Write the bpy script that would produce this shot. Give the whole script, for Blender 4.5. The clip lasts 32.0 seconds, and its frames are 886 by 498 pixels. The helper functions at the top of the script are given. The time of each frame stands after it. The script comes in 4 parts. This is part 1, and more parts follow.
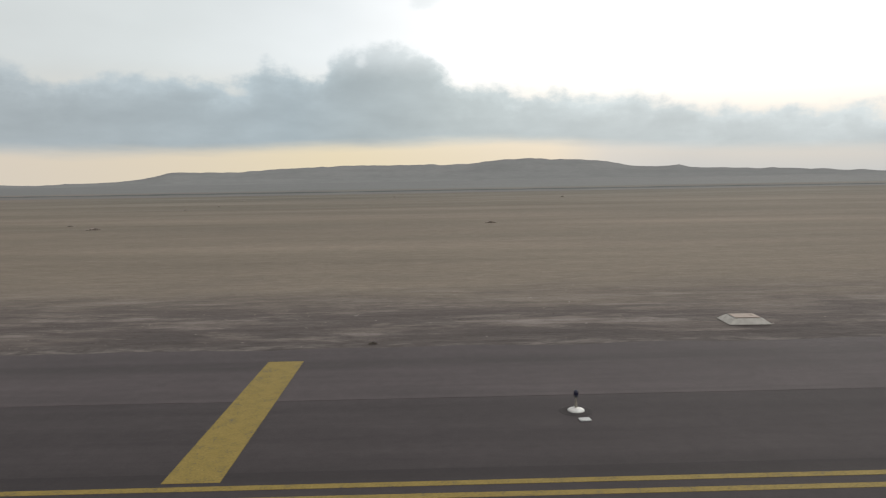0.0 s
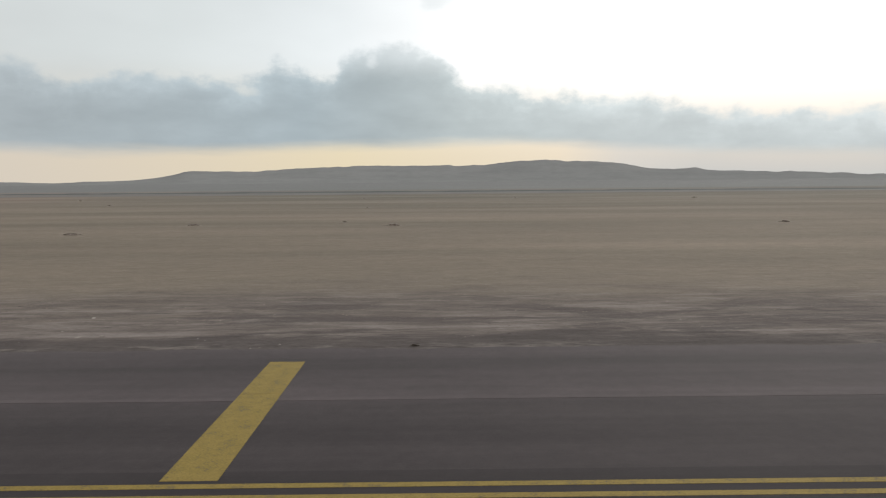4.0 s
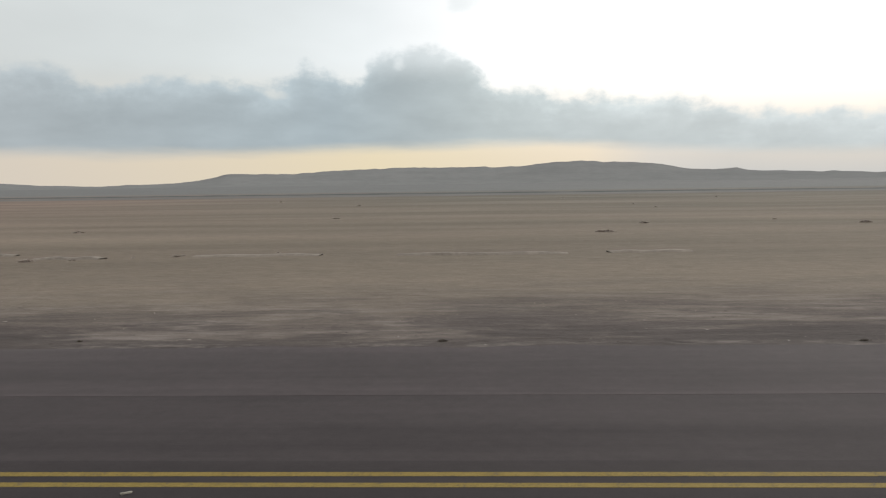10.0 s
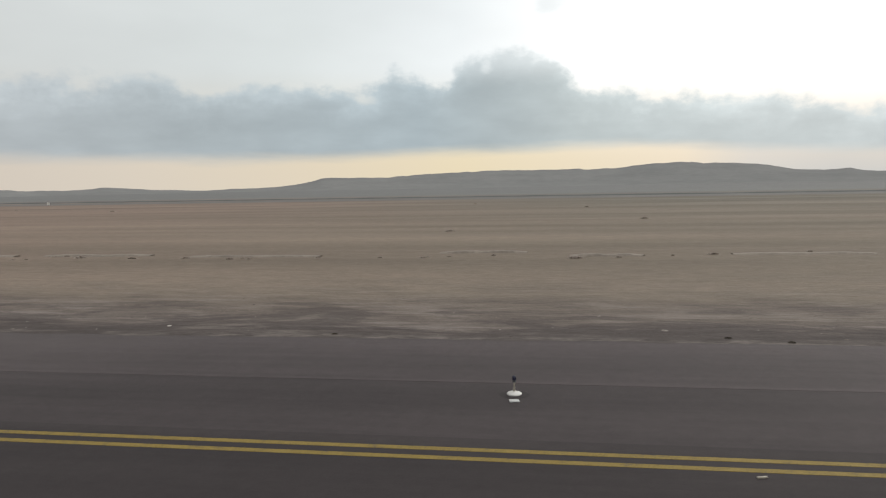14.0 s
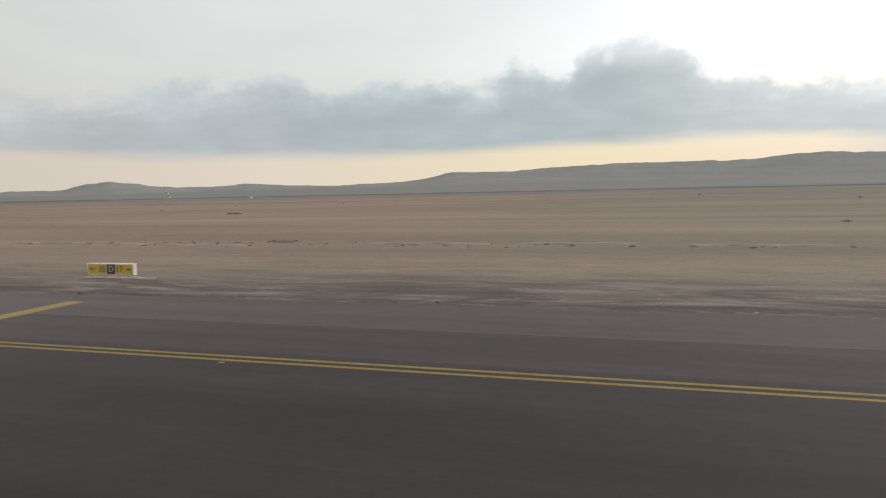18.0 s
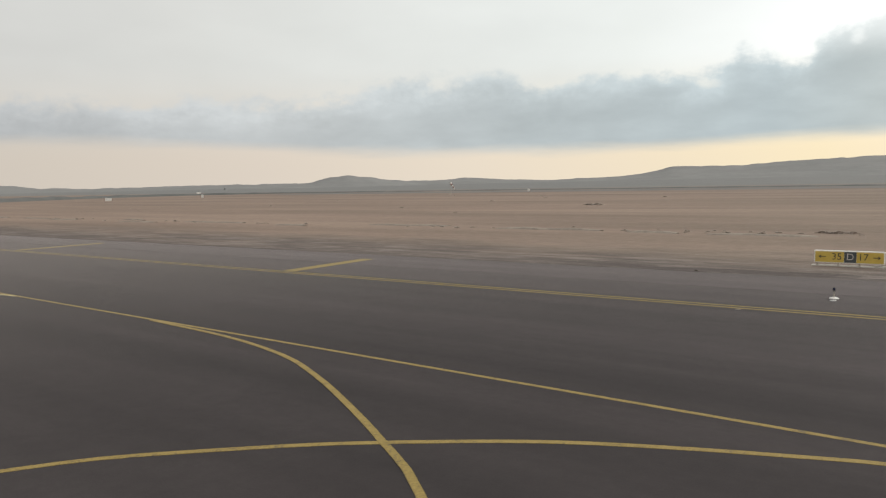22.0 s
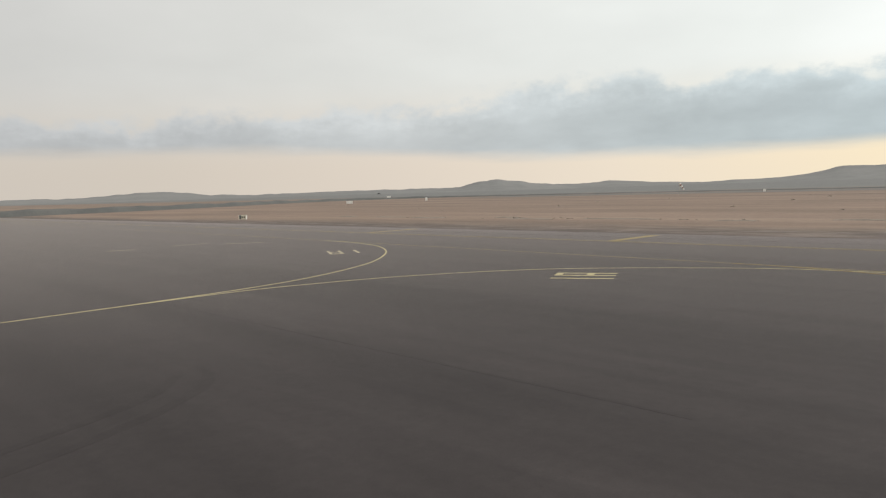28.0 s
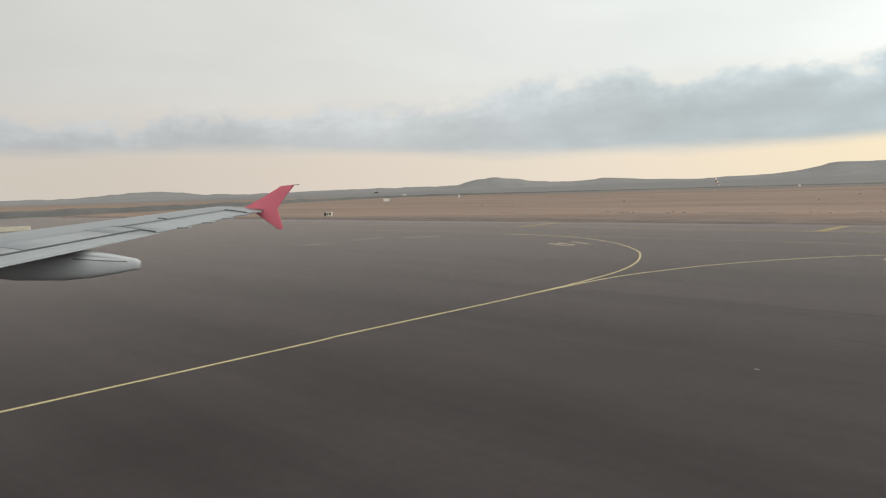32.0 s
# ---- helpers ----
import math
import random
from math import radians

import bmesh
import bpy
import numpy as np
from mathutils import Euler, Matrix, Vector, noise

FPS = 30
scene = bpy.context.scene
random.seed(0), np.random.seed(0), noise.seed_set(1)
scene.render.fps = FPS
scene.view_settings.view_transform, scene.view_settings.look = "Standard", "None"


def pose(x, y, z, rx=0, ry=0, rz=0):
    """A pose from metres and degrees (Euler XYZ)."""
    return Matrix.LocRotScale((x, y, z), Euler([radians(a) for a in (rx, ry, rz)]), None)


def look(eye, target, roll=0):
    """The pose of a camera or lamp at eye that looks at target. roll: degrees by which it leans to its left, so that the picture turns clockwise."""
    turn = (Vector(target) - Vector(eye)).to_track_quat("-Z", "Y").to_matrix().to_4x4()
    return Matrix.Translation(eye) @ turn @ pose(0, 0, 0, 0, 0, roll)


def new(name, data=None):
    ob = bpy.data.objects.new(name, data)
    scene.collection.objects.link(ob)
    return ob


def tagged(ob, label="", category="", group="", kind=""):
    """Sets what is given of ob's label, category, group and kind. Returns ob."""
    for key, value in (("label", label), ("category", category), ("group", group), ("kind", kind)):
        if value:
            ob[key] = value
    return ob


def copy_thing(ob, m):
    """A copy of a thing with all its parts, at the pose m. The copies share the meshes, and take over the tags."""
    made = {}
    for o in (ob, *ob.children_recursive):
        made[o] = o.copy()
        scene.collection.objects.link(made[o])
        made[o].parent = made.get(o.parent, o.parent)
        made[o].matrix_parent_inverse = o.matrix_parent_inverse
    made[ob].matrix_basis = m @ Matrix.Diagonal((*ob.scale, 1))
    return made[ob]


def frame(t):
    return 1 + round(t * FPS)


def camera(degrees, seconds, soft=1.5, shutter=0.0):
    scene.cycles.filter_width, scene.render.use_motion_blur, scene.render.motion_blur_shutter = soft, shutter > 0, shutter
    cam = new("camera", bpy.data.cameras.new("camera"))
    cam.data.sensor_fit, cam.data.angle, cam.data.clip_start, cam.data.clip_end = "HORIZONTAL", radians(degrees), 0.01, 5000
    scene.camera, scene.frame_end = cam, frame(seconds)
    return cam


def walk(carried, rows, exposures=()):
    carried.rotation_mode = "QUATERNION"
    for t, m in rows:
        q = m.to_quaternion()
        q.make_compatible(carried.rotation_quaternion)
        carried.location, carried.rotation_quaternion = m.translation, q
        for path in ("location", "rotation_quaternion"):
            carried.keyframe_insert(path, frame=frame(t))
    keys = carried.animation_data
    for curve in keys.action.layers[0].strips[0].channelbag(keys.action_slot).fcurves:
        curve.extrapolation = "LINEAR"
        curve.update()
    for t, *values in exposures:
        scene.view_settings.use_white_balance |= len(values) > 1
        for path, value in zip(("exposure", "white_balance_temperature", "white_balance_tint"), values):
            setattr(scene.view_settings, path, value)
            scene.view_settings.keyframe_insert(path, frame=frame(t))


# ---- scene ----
cam = camera(63.70, 32.0, soft=1.22, shutter=0.08)
walk(cam, [
    (0.0, pose(3.80, -10.59, 4.56, 84.46, 0.97, -1.11)),
    (0.5, pose(-0.01, -10.60, 4.58, 84.41, 0.76, -0.97)),
    (1.0, pose(-3.79, -10.59, 4.60, 84.41, 0.80, -0.81)),
    (1.5, pose(-7.57, -10.59, 4.61, 84.50, 0.97, -0.66)),
    (2.0, pose(-11.36, -10.59, 4.61, 84.42, 1.09, -0.56)),
    (2.5, pose(-15.14, -10.59, 4.61, 84.43, 1.05, -0.52)),
    (3.0, pose(-18.91, -10.60, 4.60, 84.47, 0.86, -0.49)),
    (3.5, pose(-22.69, -10.62, 4.59, 84.55, 0.58, -0.38)),
    (5.5, pose(-37.63, -10.73, 4.57, 84.42, 0.40, -0.36)),
    (6.0, pose(-41.43, -10.80, 4.59, 84.38, 0.51, -0.56)),
    (6.5, pose(-45.29, -10.89, 4.60, 84.44, 0.51, -0.41)),
    (7.0, pose(-49.17, -10.96, 4.62, 84.42, 0.51, -0.39)),
    (7.5, pose(-53.13, -11.02, 4.64, 84.55, 0.72, -0.15)),
    (8.0, pose(-57.06, -11.09, 4.65, 84.65, 0.71, -0.17)),
    (8.5, pose(-61.01, -11.09, 4.62, 84.46, 0.57, 0.12)),
    (9.0, pose(-65.05, -11.06, 4.62, 84.67, 0.76, 0.86)),
    (9.5, pose(-68.95, -11.11, 4.61, 84.71, 0.70, 1.14)),
    (10.0, pose(-72.82, -11.18, 4.62, 84.70, 0.77, 1.80)),
    (10.5, pose(-76.67, -11.27, 4.62, 84.57, 0.89, 2.24)),
    (11.0, pose(-80.49, -11.37, 4.62, 84.64, 0.97, 2.71)),
    (11.5, pose(-84.28, -11.47, 4.62, 84.59, 1.03, 3.36)),
    (12.0, pose(-88.04, -11.58, 4.62, 84.45, 1.02, 4.28)),
    (12.5, pose(-91.65, -11.64, 4.62, 84.70, 0.81, 4.97)),
    (13.0, pose(-95.37, -11.74, 4.61, 84.96, 0.99, 6.69)),
    (13.5, pose(-98.95, -11.93, 4.60, 85.06, 1.03, 7.90)),
    (14.0, pose(-102.38, -12.22, 4.57, 85.04, 1.02, 8.72)),
    (14.5, pose(-105.72, -12.58, 4.53, 84.73, 0.99, 9.41)),
    (16.5, pose(-118.64, -14.68, 4.51, 84.55, 1.16, 12.58)),
    (17.0, pose(-121.87, -15.27, 4.54, 84.58, 1.09, 13.59)),
    (17.5, pose(-125.29, -15.94, 4.57, 84.61, 1.37, 16.18)),
    (18.0, pose(-128.66, -16.74, 4.60, 84.77, 1.46, 18.21)),
    (18.5, pose(-132.02, -17.76, 4.62, 84.91, 1.09, 20.03)),
    (19.0, pose(-135.30, -18.91, 4.63, 84.98, 1.26, 22.23)),
    (19.5, pose(-138.48, -20.12, 4.64, 84.75, 1.18, 24.00)),
    (20.0, pose(-141.54, -21.27, 4.64, 84.72, 1.23, 25.51)),
    (20.5, pose(-144.76, -22.53, 4.63, 84.72, 1.33, 27.77)),
    (21.0, pose(-148.01, -23.83, 4.62, 84.67, 1.24, 30.06)),
    (21.5, pose(-151.21, -25.24, 4.61, 84.69, 1.25, 32.56)),
    (22.0, pose(-154.30, -26.75, 4.59, 84.71, 1.22, 34.97)),
    (22.5, pose(-157.13, -28.32, 4.58, 84.77, 1.24, 37.00)),
    (23.0, pose(-159.76, -30.02, 4.58, 84.73, 1.32, 38.79)),
    (23.5, pose(-162.28, -31.97, 4.58, 84.78, 1.40, 40.28)),
    (24.0, pose(-164.76, -34.14, 4.59, 84.78, 1.21, 41.57)),
    (24.5, pose(-167.15, -36.33, 4.59, 84.78, 1.39, 42.62)),
    (25.0, pose(-169.56, -38.48, 4.60, 84.93, 1.46, 43.53)),
    (25.5, pose(-171.90, -40.53, 4.60, 84.88, 1.52, 44.33)),
    (26.0, pose(-174.14, -42.48, 4.59, 85.07, 1.60, 45.09)),
    (26.5, pose(-176.40, -44.44, 4.59, 84.87, 1.46, 45.50)),
    (28.5, pose(-183.15, -53.48, 4.61, 85.41, 1.84, 45.81)),
    (29.0, pose(-184.88, -55.41, 4.63, 85.12, 1.93, 45.59)),
    (29.5, pose(-186.59, -57.29, 4.64, 85.07, 1.94, 45.34)),
    (30.0, pose(-188.24, -59.06, 4.66, 85.18, 2.01, 45.26)),
    (30.5, pose(-189.81, -60.74, 4.68, 85.19, 2.00, 45.28)),
    (31.0, pose(-191.26, -62.30, 4.71, 85.22, 1.99, 45.19)),
    (31.5, pose(-192.62, -63.79, 4.74, 85.00, 1.90, 45.07)),
    (32.0, pose(-193.92, -65.25, 4.76, 85.16, 2.07, 45.12)),
], [(0, -0.1, 6250, 10), (13, -0.07, 6280, 10), (18, 0.03, 6380, 10), (21.5, 0.14, 6480, 10), (26, 0.19, 6500, 10), (32, 0.19, 6480, 10)])

# ------------------------------------------------------------------ world and sun
SUN_AZ, SUN_EL = -28.0, 20.0        # degrees; azimuth is counted to the left of +y


def link(nt, a, b):
    nt.links.new(a, b)


def math_node(nt, op, a, b=None, clamp=False):
    n = nt.nodes.new("ShaderNodeMath")
    n.operation, n.use_clamp = op, clamp
    for k, v in enumerate((a, b)):
        if v is None:
            continue
        if isinstance(v, (int, float)):
            n.inputs[k].default_value = v
        else:
            link(nt, v, n.inputs[k])
    return n.outputs[0]


def ramp_node(nt, fac, stops, smooth=False):
    n = nt.nodes.new("ShaderNodeValToRGB")
    r = n.color_ramp
    r.interpolation = "B_SPLINE" if smooth else "LINEAR"
    while len(r.elements) > 1:
        r.elements.remove(r.elements[-1])
    for k, (p, c) in enumerate(stops):
        e = r.elements[0] if k == 0 else r.elements.new(p)
        e.position = p
        e.color = (c, c, c, 1) if isinstance(c, (int, float)) else (*c, 1)
    link(nt, fac, n.inputs[0])
    return n.outputs[0]


def mix_node(nt, fac, a, b, mode="MIX"):
    n = nt.nodes.new("ShaderNodeMix")
    n.data_type, n.blend_type = "RGBA", mode
    for k, v in ((0, fac), (6, a), (7, b)):
        sock = n.inputs[k]
        if isinstance(v, (int, float)):
            sock.default_value = v if k == 0 else (v, v, v, 1)
        elif isinstance(v, tuple):
            sock.default_value = (*v, 1)
        else:
            link(nt, v, sock)
    return n.outputs[2]


def noise_node(nt, vec, scale, detail=4.0, rough=0.55, dims="3D"):
    n = nt.nodes.new("ShaderNodeTexNoise")
    n.noise_dimensions = dims
    n.inputs["Scale"].default_value, n.inputs["Detail"].default_value = scale, detail
    n.inputs["Roughness"].default_value = rough
    link(nt, vec, n.inputs["Vector"])
    return n.outputs["Fac"]


def scaled(nt, vec, sx, sy, sz, off=(0, 0, 0)):
    n = nt.nodes.new("ShaderNodeMapping")
    n.inputs["Scale"].default_value = (sx, sy, sz)
    n.inputs["Location"].default_value = off
    link(nt, vec, n.inputs["Vector"])
    return n.outputs[0]


def smooth_step(nt, x, lo, hi):
    n = nt.nodes.new("ShaderNodeMapRange")
    n.interpolation_type = "SMOOTHSTEP"
    n.inputs[1].default_value, n.inputs[2].default_value = lo, hi
    n.inputs[3].default_value, n.inputs[4].default_value = 0, 1
    link(nt, x, n.inputs[0])
    return n.outputs[0]


def build_world():
    world = bpy.data.worlds.new("evening_sky")
    scene.world = world
    world.use_nodes = True
    nt = world.node_tree
    nt.nodes.clear()
    coord = nt.nodes.new("ShaderNodeTexCoord").outputs["Generated"]
    sep = nt.nodes.new("ShaderNodeSeparateXYZ")
    link(nt, coord, sep.inputs[0])
    deg = 180 / math.pi
    az = math_node(nt, "MULTIPLY", math_node(nt, "ARCTAN2", math_node(nt, "MULTIPLY", sep.outputs[0], -1), sep.outputs[1]), deg)
    el = math_node(nt, "MULTIPLY", math_node(nt, "ARCSINE", sep.outputs[2]), deg)
    flat = nt.nodes.new("ShaderNodeCombineXYZ")
    link(nt, az, flat.inputs[0])
    link(nt, el, flat.inputs[1])
    u = math_node(nt, "DIVIDE", math_node(nt, "ADD", az, 60), 160, True)

    def knots(pairs, full):
        return ramp_node(nt, u, [((a + 60.4) / 160, max(0, e - 0.06) / full) for a, e in pairs])

    # a long bank of stratus: height of its top and of its base along the horizon, in degrees
    top = math_node(nt, "MULTIPLY", knots([(-60, 4), (-33, 4.4), (-27, 4.9), (-21.5, 5.1), (-19.3, 6.0), (-15, 6.4), (-7, 6.9), (-3, 7.4), (-1.3, 8.8),
                                           (-0.2, 10.1), (1.8, 10.7), (4.0, 10.5), (5.3, 9.9), (6.8, 9.8), (7.8, 8.5), (12.3, 9.0), (13.3, 7.8), (14.6, 7.7), (17, 7.6), (19, 8.4),
                                           (22.5, 8.1), (26.5, 7.2), (28.5, 8.2), (33, 8), (37.5, 8), (42, 7.2), (46, 6.5), (51, 6.4), (61, 6.3),
                                           (66, 5.9), (72, 5.4), (76, 6.0)], 12), 12)
    base = math_node(nt, "MULTIPLY", knots([(-60, 2.0), (-27, 2.1), (-21, 2.3), (-17, 2.6), (-13, 2.9), (-9, 3.1), (-6, 3.3), (3, 3.1), (13, 2.8), (27, 2.55), (40, 2.75), (46, 2.95),
                                            (54, 3.55), (65, 3.85), (75, 3.5)], 6), 6)
    puff = noise_node(nt, scaled(nt, flat.outputs[0], 0.27, 0.42, 1), 1.0, 6, 0.5)
    wisp = noise_node(nt, scaled(nt, flat.outputs[0], 0.07, 0.5, 1, (7, 3, 0)), 1.0, 5, 0.6)
    up_gap = math_node(nt, "ADD", math_node(nt, "SUBTRACT", top, el), math_node(nt, "MULTIPLY", math_node(nt, "SUBTRACT", puff, 0.46), 3.6))
    curl = noise_node(nt, scaled(nt, flat.outputs[0], 0.95, 1.3, 1, (4, 1, 0)), 1.0, 5, 0.6)
    up_gap = math_node(nt, "ADD", up_gap, math_node(nt, "MULTIPLY", math_node(nt, "SUBTRACT", curl, 0.5), 1.7))
    low_gap = math_node(nt, "ADD", math_node(nt, "SUBTRACT", el, base), math_node(nt, "MULTIPLY", math_node(nt, "SUBTRACT", wisp, 0.5), 1.2))
    cloud = math_node(nt, "MULTIPLY", smooth_step(nt, up_gap, -0.45, 0.95), smooth_step(nt, low_gap, -0.75, 0.5))

    def spot(a, e, ra, re):
        """A soft ragged spot of sky round one direction."""
        x = math_node(nt, "DIVIDE", math_node(nt, "SUBTRACT", az, a), ra)
        y = math_node(nt, "DIVIDE", math_node(nt, "SUBTRACT", el, e), re)
        d = math_node(nt, "ADD", math_node(nt, "MULTIPLY", x, x), math_node(nt, "MULTIPLY", y, y))
        return smooth_step(nt, math_node(nt, "ADD", d, math_node(nt, "MULTIPLY", math_node(nt, "SUBTRACT", puff, 0.5), 7.0)), 1.5, -0.6)

    cloud = math_node(nt, "MULTIPLY", cloud, math_node(nt, "SUBTRACT", 1.0, math_node(nt, "MULTIPLY", spot(14.6, 7.0, 0.9, 0.42), 0.6)))
    cloud = math_node(nt, "MULTIPLY", cloud, math_node(nt, "SUBTRACT", 1.0, math_node(nt, "MULTIPLY", spot(5.2, 9.3, 0.55, 0.8), 0.5)))
    cloud = math_node(nt, "MULTIPLY", cloud, math_node(nt, "SUBTRACT", 1.0, math_node(nt, "MULTIPLY", smooth_step(nt, el, 7.6, 10.6), 0.42)))
    cloud = math_node(nt, "MAXIMUM", cloud, math_node(nt, "MULTIPLY", spot(0.4, 14.0, 1.3, 0.8), 0.3))
    # high thin overcast: bright round the hidden sun, greyer away from it
    veil = ramp_node(nt, u, [(0.0, (1.25, 1.23, 1.18)), (0.2, (1.3, 1.28, 1.24)), (0.36, (1.22, 1.22, 1.20)), (0.42, (0.93, 0.96, 0.95)), (0.50, (0.79, 0.82, 0.795)), (0.6, (0.725, 0.742, 0.715)),
                             (0.72, (0.66, 0.662, 0.634)), (0.86, (0.585, 0.58, 0.56)), (1.0, (0.57, 0.56, 0.55))])
    soft = noise_node(nt, scaled(nt, flat.outputs[0], 0.05, 0.12, 1, (2, 9, 0)), 1.0, 4, 0.5)
    veil = mix_node(nt, 1.0, veil, ramp_node(nt, soft, [(0.3, 0.93), (0.7, 1.05)]), "MULTIPLY")
    glow = ramp_node(nt, u, [(0.0, (0.62, 0.635, 0.615)), (0.25, (0.63, 0.64, 0.62)), (0.285, (0.72, 0.70, 0.65)), (0.315, (0.90, 0.79, 0.62)), (0.42, (0.90, 0.772, 0.535)), (0.50, (0.84, 0.725, 0.55)),
                             (0.58, (0.78, 0.685, 0.56)), (0.68, (0.69, 0.61, 0.52)), (0.8, (0.60, 0.54, 0.468)), (1.0, (0.54, 0.495, 0.445))])
    clear = mix_node(nt, smooth_step(nt, el, 1.6, 9.5), glow, veil)
    nishita = nt.nodes.new("ShaderNodeTexSky")
    nishita.sky_type, nishita.sun_disc = "NISHITA", False
    nishita.sun_elevation, nishita.sun_rotation = radians(SUN_EL), radians(-SUN_AZ)
    nishita.air_density, nishita.dust_density = 1.4, 4.0
    blue = mix_node(nt, 1.0, nishita.outputs[0], 0.1, "MULTIPLY")
    clear = mix_node(nt, 0.94, blue, clear)
    body = ramp_node(nt, u, [(0.0, (0.62, 0.645, 0.625)), (0.28, (0.60, 0.635, 0.615)), (0.36, (0.54, 0.585, 0.57)), (0.44, (0.425, 0.485, 0.50)), (0.55, (0.435, 0.480, 0.488)), (0.68, (0.46, 0.482, 0.483)),
                             (0.78, (0.42, 0.436, 0.44)), (0.9, (0.37, 0.378, 0.38)), (1.0, (0.34, 0.345, 0.345))])
    mottled = noise_node(nt, scaled(nt, flat.outputs[0], 0.12, 0.32, 1, (1, 5, 0)), 1.0, 6, 0.55)
    body = mix_node(nt, 1.0, body, ramp_node(nt, mottled, [(0.32, 0.96), (0.5, 1.05), (0.68, 1.15)]), "MULTIPLY")
    rim = smooth_step(nt, up_gap, 3.2, 0.2)
    body = mix_node(nt, 1.0, body, ramp_node(nt, rim, [(0.0, 0.97), (0.6, 1.06), (1.0, 1.2)]), "MULTIPLY")
    colour = mix_node(nt, cloud, clear, body)
    bg = nt.nodes.new("ShaderNodeBackground")
    link(nt, colour, bg.inputs[0])
    bg.inputs[1].default_value = 1.0
    out = nt.nodes.new("ShaderNodeOutputWorld")
    link(nt, bg.outputs[0], out.inputs[0])


build_world()
sun_data = bpy.data.lights.new("sun", "SUN")
sun_data.energy, sun_data.angle, sun_data.color = 0.6, radians(14), (1.0, 0.93, 0.82)
sun = new("sun", sun_data)
sun_way = Vector((-math.sin(radians(SUN_AZ)) * math.cos(radians(SUN_EL)), math.cos(radians(SUN_AZ)) * math.cos(radians(SUN_EL)), math.sin(radians(SUN_EL))))
sun.matrix_world = look(sun_way * 300, (0, 0, 0))


# ------------------------------------------------------------------ materials
def material(name, rough=0.8, metal=0.0, spec=0.5):
    m = bpy.data.materials.new(name)
    m.use_nodes = True
    nt = m.node_tree
    b = nt.nodes["Principled BSDF"]
    b.inputs["Roughness"].default_value, b.inputs["Metallic"].default_value = rough, metal
    b.inputs["Specular IOR Level"].default_value = spec
    return m, nt, b


def place_of(nt):
    return nt.nodes.new("ShaderNodeNewGeometry").outputs["Position"]


def bumped(nt, b, height, strength, distance):
    n = nt.nodes.new("ShaderNodeBump")
    n.inputs["Strength"].default_value, n.inputs["Distance"].default_value = strength, distance
    link(nt, height, n.inputs["Height"])
    link(nt, n.outputs[0], b.inputs["Normal"])


def mottled_paint(name, lo, hi, scale, rough=0.6, metal=0.0, spec=0.5, fine=40.0, bump=0.15, dist=0.002):
    """A surface whose colour wanders between lo and hi at two scales."""
    m, nt, b = material(name, rough, metal, spec)
    p = nt.nodes.new("ShaderNodeTexCoord").outputs["Object"]
    big, small = noise_node(nt, p, scale, 4), noise_node(nt, p, fine, 3)
    f = math_node(nt, "ADD", math_node(nt, "MULTIPLY", big, 0.65), math_node(nt, "MULTIPLY", small, 0.35))
    link(nt, mix_node(nt, smooth_step(nt, f, 0.3, 0.7), lo, hi), b.inputs["Base Color"])
    bumped(nt, b, small, bump, dist)
    return m


